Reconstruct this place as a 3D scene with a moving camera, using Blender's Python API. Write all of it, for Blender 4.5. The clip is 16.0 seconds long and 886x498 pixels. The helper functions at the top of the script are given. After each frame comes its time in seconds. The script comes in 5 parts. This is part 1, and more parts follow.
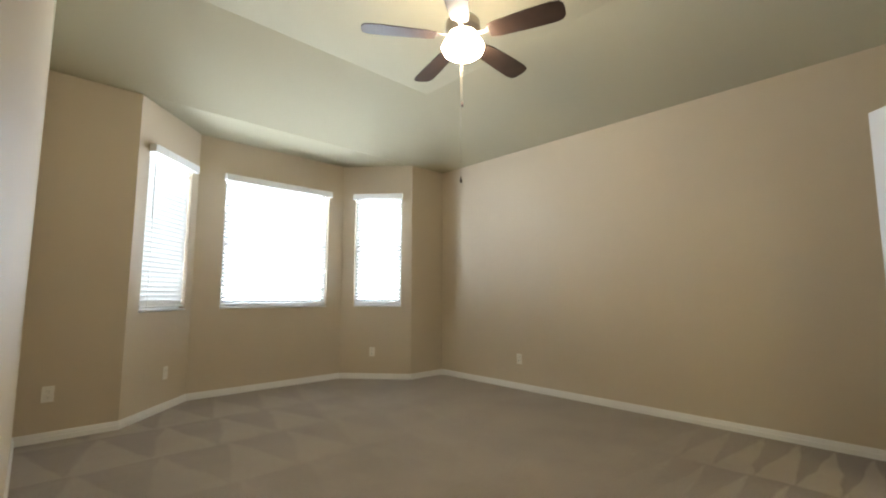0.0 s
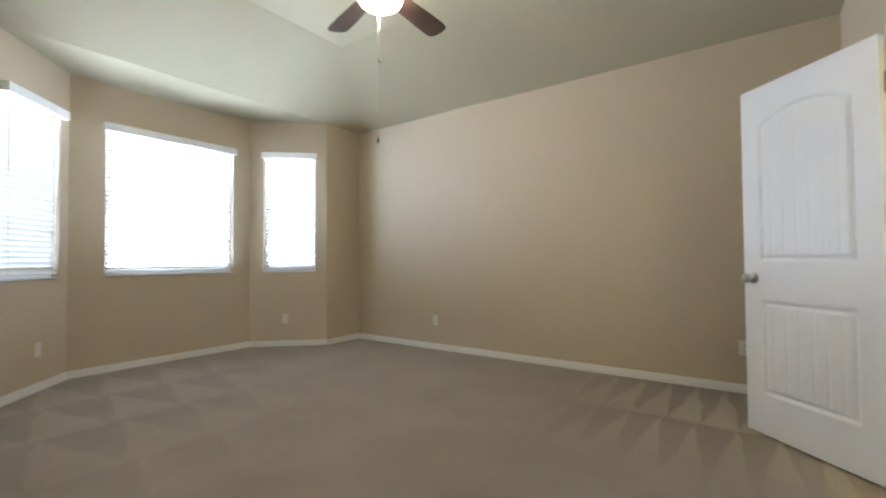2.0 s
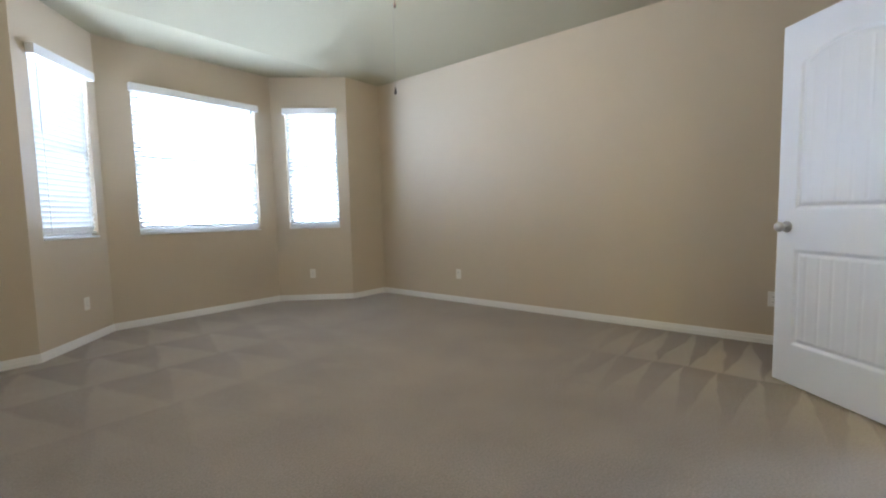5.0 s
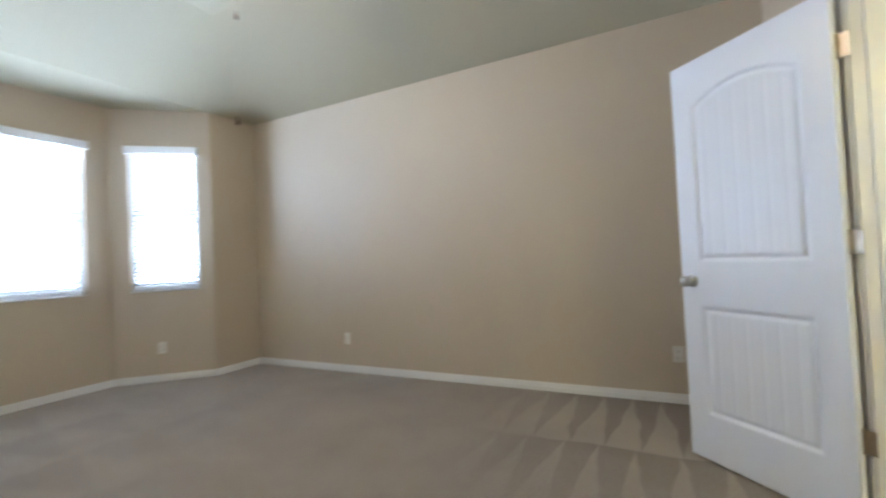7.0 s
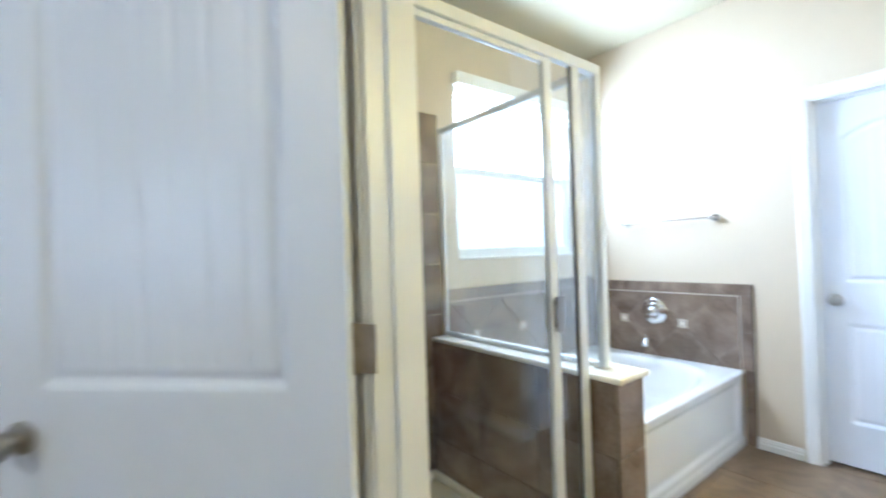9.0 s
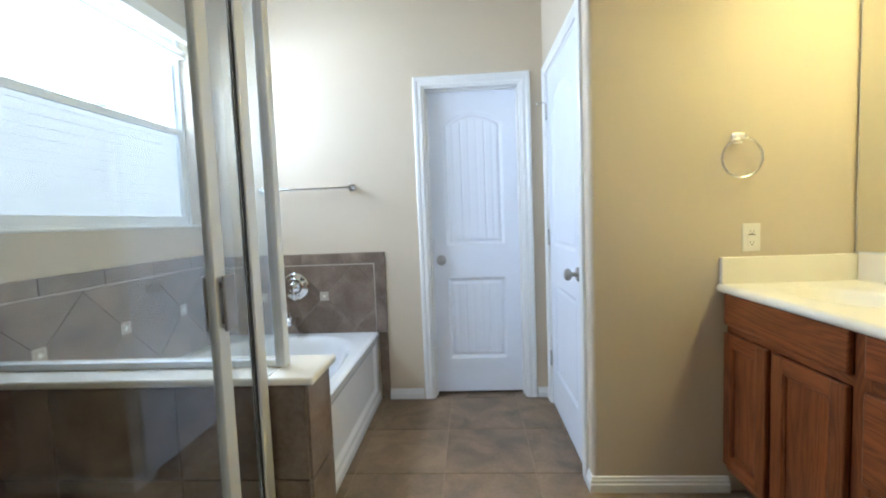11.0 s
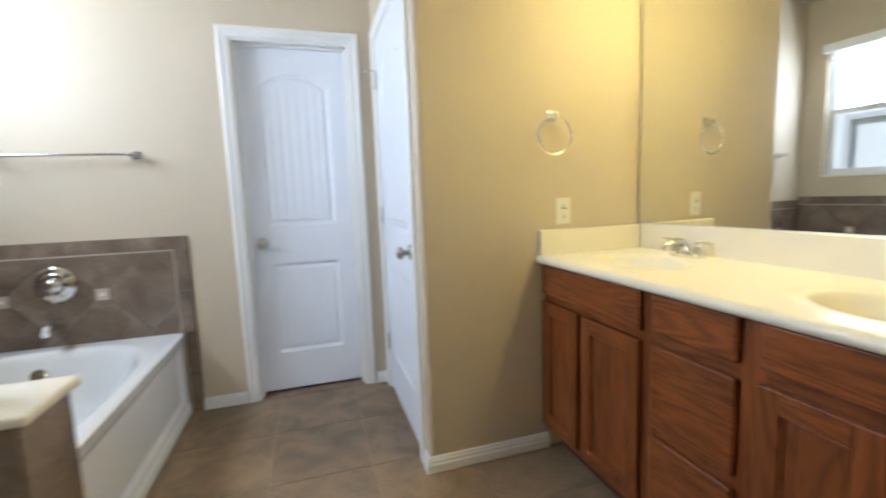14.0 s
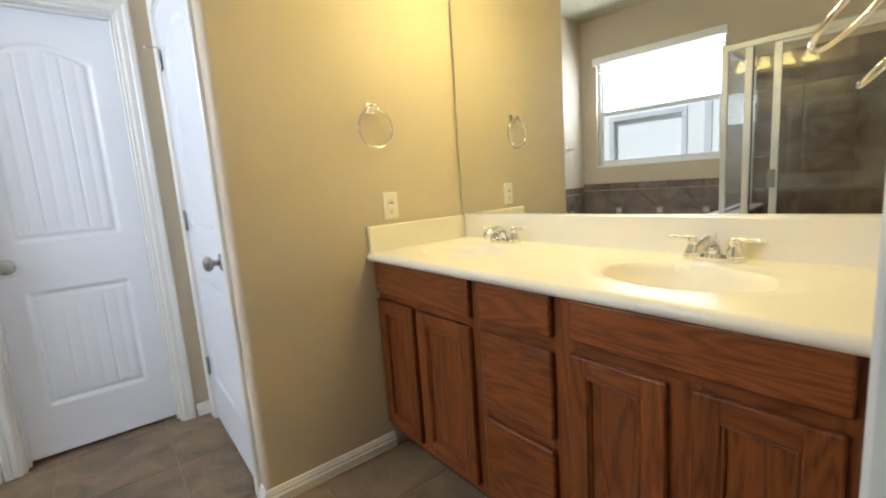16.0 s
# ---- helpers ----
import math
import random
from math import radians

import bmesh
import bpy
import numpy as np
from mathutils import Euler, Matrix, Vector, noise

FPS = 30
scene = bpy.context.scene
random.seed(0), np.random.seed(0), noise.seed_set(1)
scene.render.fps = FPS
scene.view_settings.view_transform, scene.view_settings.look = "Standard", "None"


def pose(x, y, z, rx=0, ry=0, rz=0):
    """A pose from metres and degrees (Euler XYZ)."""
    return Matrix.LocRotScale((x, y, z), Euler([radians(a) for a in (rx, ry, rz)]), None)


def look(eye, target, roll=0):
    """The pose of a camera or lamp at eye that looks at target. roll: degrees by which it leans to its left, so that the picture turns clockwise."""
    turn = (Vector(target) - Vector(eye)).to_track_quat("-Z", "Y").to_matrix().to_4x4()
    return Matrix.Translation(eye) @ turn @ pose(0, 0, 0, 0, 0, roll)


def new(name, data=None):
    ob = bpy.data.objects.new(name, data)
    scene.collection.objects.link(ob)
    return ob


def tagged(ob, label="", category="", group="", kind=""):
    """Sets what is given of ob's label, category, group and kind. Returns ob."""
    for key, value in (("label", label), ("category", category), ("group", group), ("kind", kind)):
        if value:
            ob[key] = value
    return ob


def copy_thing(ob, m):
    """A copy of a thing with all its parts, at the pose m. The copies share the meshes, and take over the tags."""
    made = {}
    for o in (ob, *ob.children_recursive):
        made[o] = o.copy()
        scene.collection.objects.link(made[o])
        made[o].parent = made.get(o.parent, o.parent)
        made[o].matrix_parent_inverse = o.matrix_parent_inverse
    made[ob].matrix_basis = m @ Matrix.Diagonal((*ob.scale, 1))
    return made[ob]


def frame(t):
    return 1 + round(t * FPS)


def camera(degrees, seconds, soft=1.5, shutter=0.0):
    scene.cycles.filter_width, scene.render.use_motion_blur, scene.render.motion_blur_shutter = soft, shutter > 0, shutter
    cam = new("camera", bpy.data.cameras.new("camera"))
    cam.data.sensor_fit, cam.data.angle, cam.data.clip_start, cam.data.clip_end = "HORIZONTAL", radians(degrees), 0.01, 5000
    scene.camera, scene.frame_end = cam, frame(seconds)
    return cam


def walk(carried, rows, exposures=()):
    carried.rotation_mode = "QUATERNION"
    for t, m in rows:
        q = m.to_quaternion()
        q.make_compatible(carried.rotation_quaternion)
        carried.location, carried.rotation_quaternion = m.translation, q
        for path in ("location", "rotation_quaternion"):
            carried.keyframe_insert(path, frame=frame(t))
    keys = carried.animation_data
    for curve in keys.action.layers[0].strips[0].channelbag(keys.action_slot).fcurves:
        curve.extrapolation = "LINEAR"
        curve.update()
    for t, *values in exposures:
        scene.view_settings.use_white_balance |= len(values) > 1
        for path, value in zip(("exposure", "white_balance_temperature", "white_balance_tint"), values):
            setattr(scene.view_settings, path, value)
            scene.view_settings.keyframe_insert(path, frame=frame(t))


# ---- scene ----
cam = camera(91.4, 16.0, soft=2.0, shutter=0.5)
PATH = [
    (0, (0.266, 0.606, 1.060), (1.629, 2.049, 1.268), 0.1),
    (0.5, (0.269, 0.593, 1.068), (1.672, 2.002, 1.282), 0.1),
    (1, (0.268, 0.599, 1.06), (1.724, 1.958, 1.233), -0.1),
    (1.5, (0.261, 0.611, 1.059), (1.796, 1.89, 1.155), -0.7),
    (2, (0.274, 0.613, 1.039), (1.897, 1.781, 1.089), -0.4),
    (2.5, (0.261, 0.61, 1.032), (1.978, 1.634, 0.971), -1.0),
    (3, (0.254, 0.603, 1.025), (1.998, 1.573, 0.895), -1.1),
    (3.5, (0.259, 0.596, 1.025), (1.954, 1.645, 0.866), -1.5),
    (4, (0.264, 0.595, 1.027), (1.872, 1.773, 0.86), -1.3),
    (4.2, (0.269, 0.586, 1.042), (1.842, 1.809, 0.868), -1.4),
    (6.3, (0.444, 0.626, 0.999), (1.981, 1.899, 0.875), -1.6),
    (6.5, (0.52, 0.653, 1.023), (2.13, 1.838, 0.964), -2.1),
    (7, (0.86, 0.743, 1.092), (2.641, 1.651, 1.139), -2.7),
    (7.5, (1.254, 0.754, 1.154), (3.225, 1.095, 1.186), -6.5),
    (8, (1.654, 0.702, 1.252), (3.651, 0.68, 1.359), -3.5),
    (8.5, (1.996, 0.618, 1.289), (3.875, -0.05, 1.444), -1.4),
    (9, (2.263, 0.469, 1.256), (3.852, -0.745, 1.273), -1.9),
    (9.5, (2.459, 0.274, 1.238), (3.602, -1.368, 1.245), -3.4),
    (10, (2.537, 0.199, 1.216), (3.086, -1.725, 1.226), -1.5),
    (10.2, (2.579, 0.186, 1.204), (2.873, -1.792, 1.185), -2.7),
    (12.3, (2.698, 0.172, 1.194), (2.758, -1.812, 0.951), -1.8),
    (12.5, (2.708, 0.176, 1.161), (2.771, -1.81, 0.931), -1.2),
    (13, (2.727, 0.158, 1.178), (2.761, -1.828, 0.945), -0.9),
    (13.5, (2.684, 0.104, 1.166), (2.512, -1.876, 0.941), -1.2),
    (14, (2.577, 0.009, 1.157), (2.0, -1.891, 0.916), -2.1),
    (14.5, (2.512, -0.025, 1.149), (1.535, -1.748, 0.871), -2.4),
    (15, (2.51, -0.019, 1.159), (1.251, -1.542, 0.851), -3.1),
    (15.5, (2.504, -0.03, 1.155), (1.267, -1.569, 0.837), -3.7),
    (16, (2.5, -0.05, 1.153), (1.282, -1.609, 0.855), -4.0),
]
EXPOSURES = [(0.0, 0.31, 5900, 11), (1.5, 0.38, 5600, 12), (3.0, 0.42, 5200, 14), (6.5, 0.48, 5050, 14), (7.5, 0.60, 4850, 15), (8.5, 0.62, 4800, 12), (9.2, 0.36, 4800, 10), (10.0, -0.10, 4950, 10), (12.4, -0.40, 5100, 12), (14.0, -0.40, 5400, 13), (16.0, -0.40, 5700, 13)]
walk(cam, [(t, look(eye, target, roll)) for t, eye, target, roll in PATH], EXPOSURES)

# ---- world, sun, window light ----
world = bpy.data.worlds.new("world")
scene.world = world
world.use_nodes = True
wn = world.node_tree.nodes
sky = wn.new("ShaderNodeTexSky")
sky.sky_type, sky.sun_disc = "NISHITA", False
sky.sun_elevation, sky.sun_rotation = radians(40), radians(238)
world.node_tree.links.new(sky.outputs[0], wn["Background"].inputs[0])
wn["Background"].inputs[1].default_value = 0.15
sun = new("sun", bpy.data.lights.new("sun", "SUN"))
sun.data.energy, sun.data.angle, sun.data.color = 5.0, radians(0.6), (1.0, 0.95, 0.88)
sun.matrix_world = look((-8, -5, 8), (0, 0, 0))


def window_light(name, centre, target, w, h, energy, colour):
    """Sky light standing in a window's opening."""
    ob = new(name, bpy.data.lights.new(name, "AREA"))
    ob.data.shape, ob.data.size, ob.data.size_y = "RECTANGLE", w, h
    ob.data.energy, ob.data.color = energy, colour
    ob.matrix_world = look(centre, target)
    return ob


# ---- plan (metres) ----
XL, XR, Y0, Y1 = 0.235, 4.33, 0.09, 4.92            # bedroom walls
BAY = [(0.83, 4.92), (1.45, 5.60), (3.17, 5.60), (3.785, 4.92)]
H1, H2 = 2.745, 3.15                                # wall top, tray top
TX0, TX1, TY0, TY1 = 0.245, 3.13, 1.12, 3.89        # tray
BW, BE, BS, BN = 1.10, 4.35, -2.645, -0.022         # bathroom
VE = -0.136                                         # far end of the vanity, at the short wing wall
HB = 2.79
VX, VY = 2.165, -1.65                               # corner of the linen closet block
DX0, DX1, DH = 2.25, 3.0, 2.05                      # bathroom doorway
WZ0, WZ1 = 0.905, 2.36                              # bedroom windows

DAY = (0.90, 0.96, 1.0)
window_light("sky_light_front", (2.342, 5.735, 1.63), (2.342, 0, 1.63), 1.24, 1.44, 78, DAY)
window_light("sky_light_right", (3.588, 5.338, 1.63), (1.362, 3.325, 1.63), 0.61, 1.44, 37, DAY)
window_light("sky_light_left", (1.050, 5.362, 1.63), (3.267, 3.340, 1.63), 0.66, 1.44, 39, DAY)
window_light("sky_light_bath", (4.485, -1.858, 2.075), (0, -1.858, 2.075), 1.20, 0.56, 62, (0.93, 0.98, 1.0))


# ---- mesh helpers ----
def finish(name, bm, material, sharp=24):
    bmesh.ops.recalc_face_normals(bm, faces=bm.faces)
    for f in bm.faces:
        f.smooth = True
    for e in bm.edges:
        if len(e.link_faces) == 2:
            turn = math.degrees(e.calc_face_angle(0))
            small, large = sorted(f.calc_area() for f in e.link_faces)
            even = large < 1.3 * small
            if turn > (46 if even else sharp) or (turn > 5 and large > 8 * small):
                e.smooth = False
    me = bpy.data.meshes.new(name)
    bm.to_mesh(me)
    bm.free()
    if material:
        me.materials.append(material)
    return me


def part(name, bm, material, parent=None, label="", sharp=24):
    ob = new(name, finish(name, bm, material, sharp))
    if parent:
        ob.parent = parent
    if label:
        ob["label"] = label
    return ob


def base(name, m, label, category, group="", kind=""):
    ob = new(name)
    ob.empty_display_size = 0.1
    ob.matrix_basis = m
    return tagged(ob, label, category, group, kind)


def box(bm, x0, x1, y0, y1, z0, z1, bev=0.0, segs=2, m=None):
    r = bmesh.ops.create_cube(bm, size=1.0)
    vs = r["verts"]
    bmesh.ops.scale(bm, vec=(abs(x1 - x0), abs(y1 - y0), abs(z1 - z0)), verts=vs)
    bmesh.ops.translate(bm, vec=((x0 + x1) / 2, (y0 + y1) / 2, (z0 + z1) / 2), verts=vs)
    if bev:
        es = list({e for v in vs for e in v.link_edges})
        b = bmesh.ops.bevel(bm, geom=es, offset=bev, segments=segs, profile=0.5, affect="EDGES")
        vs = list({v for f in b["faces"] for v in f.verts} | {v for v in vs if v.is_valid})
    if m is not None:
        bmesh.ops.transform(bm, matrix=m, verts=vs)
    return bm


def boxes(*rows, bev=0.0, segs=2):
    bm = bmesh.new()
    for r in rows:
        box(bm, *r, bev=bev, segs=segs)
    return bm


def lathe(bm, profile, segs=24, m=None, close=True):
    """A turned shape round z from (radius, z) pairs."""
    rings = []
    m = m or Matrix()
    for r, z in profile:
        if r < 1e-6:
            rings.append([bm.verts.new(m @ Vector((0, 0, z)))])
        else:
            rings.append([bm.verts.new(m @ Vector((r * math.cos(a), r * math.sin(a), z))) for a in (2 * math.pi * k / segs for k in range(segs))])
    for a, b in zip(rings, rings[1:]):
        for k in range(segs):
            j = (k + 1) % segs
            if len(a) == 1 and len(b) == 1:
                continue
            if len(a) == 1:
                bm.faces.new((a[0], b[k], b[j]))
            elif len(b) == 1:
                bm.faces.new((a[k], b[0], a[j]))
            else:
                bm.faces.new((a[k], b[k], b[j], a[j]))
    if close:
        for ring in (rings[0], rings[-1]):
            if len(ring) > 2:
                bm.faces.new(ring)
    return bm


def tube(bm, pts, radius, segs=10, closed=False):
    """A round bar along points; radius may be a list."""
    pts = [Vector(p) for p in pts]
    n = len(pts)
    rs = radius if isinstance(radius, (list, tuple)) else [radius] * n
    rings, up = [], None
    for i, p in enumerate(pts):
        d = (pts[(i + 1) % n] - pts[i - 1]) if closed else (pts[min(i + 1, n - 1)] - pts[max(i - 1, 0)])
        d.normalize()
        if up is None:
            up = d.orthogonal().normalized()
        up = (up - d * up.dot(d)).normalized()
        side = d.cross(up)
        rings.append([bm.verts.new(p + rs[i] * (math.cos(a) * up + math.sin(a) * side)) for a in (2 * math.pi * k / segs for k in range(segs))])
    for a, b in zip(rings, rings[1:] + (rings[:1] if closed else [])):
        for k in range(segs):
            j = (k + 1) % segs
            bm.faces.new((a[k], a[j], b[j], b[k]))
    if not closed:
        bm.faces.new(rings[0]), bm.faces.new(rings[-1])
    return bm


def prism(bm, poly, z0, z1):
    """A flat polygon (x, y) drawn up from z0 to z1."""
    lo, hi = [bm.verts.new((*p, z0)) for p in poly], [bm.verts.new((*p, z1)) for p in poly]
    bm.faces.new(lo[::-1]), bm.faces.new(hi)
    for k in range(len(poly)):
        j = (k + 1) % len(poly)
        bm.faces.new((lo[k], lo[j], hi[j], hi[k]))
    return bm


def sweep(bm, profile, path, closed=False):
    """A moulding: profile (out, up) carried along a plan path; out is to the right of the way."""
    pts = [Vector((*p, 0)) for p in path]
    n, rings = len(pts), []
    for i, p in enumerate(pts):
        a = (p - pts[i - 1]).normalized() if i or closed else None
        b = (pts[(i + 1) % n] - p).normalized() if i < n - 1 or closed else None
        a, b = a or b, b or a
        na, nb = Vector((a.y, -a.x, 0)), Vector((b.y, -b.x, 0))
        mid = (na + nb).normalized()
        k = 1 / max(mid.dot(na), 0.2)
        rings.append([bm.verts.new(p + mid * k * o + Vector((0, 0, u))) for o, u in profile])
    m = len(profile)
    for a, b in zip(rings, rings[1:] + (rings[:1] if closed else [])):
        for k in range(m):
            j = (k + 1) % m
            bm.faces.new((a[k], a[j], b[j], b[k]))
    if not closed:
        bm.faces.new(rings[0]), bm.faces.new(rings[-1])
    return bm


def wall(name, p0, p1, z1, openings, material, label, thick=0.12, ext=(0.12, 0.12), z0=0.0):
    """A wall whose inner face runs from p0 to p1, with its thickness to the right of the way; openings (u0, u1, z0, z1)."""
    p0, p1 = Vector((*p0, 0)), Vector((*p1, 0))
    d = (p1 - p0)
    length = d.length
    d.normalize()
    out = Vector((d.y, -d.x, 0))
    us = sorted({-ext[0], length + ext[1], *[u for o in openings for u in o[:2]]})
    zs = sorted({z0, z1, *[z for o in openings for z in o[2:]]})
    bm = bmesh.new()
    solid = lambda i, j: 0 <= i < len(us) - 1 and 0 <= j < len(zs) - 1 and not any(o[0] <= (us[i] + us[i + 1]) / 2 <= o[1] and o[2] <= (zs[j] + zs[j + 1]) / 2 <= o[3] for o in openings)
    at = lambda u, w, z: bm.verts.new(p0 + d * u + out * w + Vector((0, 0, z)))
    quad = lambda *c: bm.faces.new([at(*p) for p in c])
    for i in range(len(us) - 1):
        for j in range(len(zs) - 1):
            if not solid(i, j):
                continue
            a, b, c, e = us[i], us[i + 1], zs[j], zs[j + 1]
            quad((a, 0, c), (b, 0, c), (b, 0, e), (a, 0, e))
            quad((a, thick, c), (a, thick, e), (b, thick, e), (b, thick, c))
            if not solid(i - 1, j):
                quad((a, 0, c), (a, 0, e), (a, thick, e), (a, thick, c))
            if not solid(i + 1, j):
                quad((b, 0, c), (b, thick, c), (b, thick, e), (b, 0, e))
            if not solid(i, j - 1):
                quad((a, 0, c), (a, thick, c), (b, thick, c), (b, 0, c))
            if not solid(i, j + 1):
                quad((a, 0, e), (b, 0, e), (b, thick, e), (a, thick, e))
    bmesh.ops.remove_doubles(bm, verts=bm.verts, dist=1e-5)
    return tagged(part(name, bm, material), label, "wall", kind="structure")


# ---- materials ----
def material(name, colour, rough=0.5, metal=0.0, var=0.06, scale=3.0, grain=0.0, grain_scale=150.0, bump=0.0, bump_scale=200.0, rough_var=0.0, spec=0.5, coat=0.0):
    mat = bpy.data.materials.new(name)
    mat.use_nodes = True
    nt = mat.node_tree
    nodes, link = nt.nodes, nt.links.new
    b = nodes["Principled BSDF"]
    b.inputs["Roughness"].default_value, b.inputs["Metallic"].default_value = rough, metal
    b.inputs["Specular IOR Level"].default_value = spec
    b.inputs["Coat Weight"].default_value = coat
    co = nodes.new("ShaderNodeTexCoord")
    big = nodes.new("ShaderNodeTexNoise")
    big.inputs["Scale"].default_value, big.inputs["Detail"].default_value = scale, 5
    link(co.outputs["Object"], big.inputs["Vector"])
    ramp = nodes.new("ShaderNodeMapRange")
    ramp.inputs["From Min"].default_value, ramp.inputs["From Max"].default_value = 0.25, 0.75
    ramp.inputs["To Min"].default_value, ramp.inputs["To Max"].default_value = 1 - var, 1 + var
    link(big.outputs["Fac"], ramp.inputs["Value"])
    last = ramp.outputs["Result"]
    if grain:
        fine = nodes.new("ShaderNodeTexNoise")
        fine.inputs["Scale"].default_value, fine.inputs["Detail"].default_value = grain_scale, 3
        link(co.outputs["Object"], fine.inputs["Vector"])
        r2 = nodes.new("ShaderNodeMapRange")
        r2.inputs["From Min"].default_value, r2.inputs["From Max"].default_value = 0.3, 0.7
        r2.inputs["To Min"].default_value, r2.inputs["To Max"].default_value = 1 - grain, 1 + grain
        link(fine.outputs["Fac"], r2.inputs["Value"])
        mul = nodes.new("ShaderNodeMath")
        mul.operation = "MULTIPLY"
        link(last, mul.inputs[0]), link(r2.outputs["Result"], mul.inputs[1])
        last = mul.outputs[0]
    mix = nodes.new("ShaderNodeVectorMath")
    mix.operation = "SCALE"
    mix.inputs[0].default_value = colour
    link(last, mix.inputs["Scale"])
    link(mix.outputs["Vector"], b.inputs["Base Color"])
    if rough_var:
        r3 = nodes.new("ShaderNodeMapRange")
        r3.inputs["To Min"].default_value, r3.inputs["To Max"].default_value = rough - rough_var, rough + rough_var
        link(big.outputs["Fac"], r3.inputs["Value"])
        link(r3.outputs["Result"], b.inputs["Roughness"])
    if bump:
        bn = nodes.new("ShaderNodeTexNoise")
        bn.inputs["Scale"].default_value, bn.inputs["Detail"].default_value = bump_scale, 3
        link(co.outputs["Object"], bn.inputs["Vector"])
        bu = nodes.new("ShaderNodeBump")
        bu.inputs["Strength"].default_value, bu.inputs["Distance"].default_value = bump, 0.002
        link(bn.outputs["Fac"], bu.inputs["Height"])
        link(bu.outputs["Normal"], b.inputs["Normal"])
    return mat


def glow(name, colour, strength):
    mat = bpy.data.materials.new(name)
    mat.use_nodes = True
    b = mat.node_tree.nodes["Principled BSDF"]
    b.inputs["Base Color"].default_value = (0.9, 0.88, 0.84, 1)
    b.inputs["Emission Color"].default_value, b.inputs["Emission Strength"].default_value = (*colour, 1), strength
    return mat


def glass(name, colour, rough=0.0, ior=1.45):
    mat = bpy.data.materials.new(name)
    mat.use_nodes = True
    b = mat.node_tree.nodes["Principled BSDF"]
    b.inputs["Base Color"].default_value, b.inputs["Roughness"].default_value = (*colour, 1), rough
    b.inputs["Transmission Weight"].default_value, b.inputs["IOR"].default_value = 1.0, ior
    return mat


def filmed(name, colour, low, high):
    """Clear glass with a thin, uneven film of dried soap."""
    mat = glass(name, colour)
    nt = mat.node_tree
    nodes, link = nt.nodes, nt.links.new
    out = nodes["Material Output"]
    co, noise, ramp = nodes.new("ShaderNodeTexCoord"), nodes.new("ShaderNodeTexNoise"), nodes.new("ShaderNodeMapRange")
    noise.inputs["Scale"].default_value, noise.inputs["Detail"].default_value = 6.0, 6
    link(co.outputs["Object"], noise.inputs["Vector"])
    ramp.inputs["To Min"].default_value, ramp.inputs["To Max"].default_value = low, high
    link(noise.outputs["Fac"], ramp.inputs["Value"])
    film, mix = nodes.new("ShaderNodeBsdfTranslucent"), nodes.new("ShaderNodeMixShader")
    film.inputs["Color"].default_value = (0.85, 0.86, 0.85, 1)
    link(ramp.outputs["Result"], mix.inputs[0])
    link(nodes["Principled BSDF"].outputs[0], mix.inputs[1]), link(film.outputs[0], mix.inputs[2])
    link(mix.outputs[0], out.inputs["Surface"])
    return mat


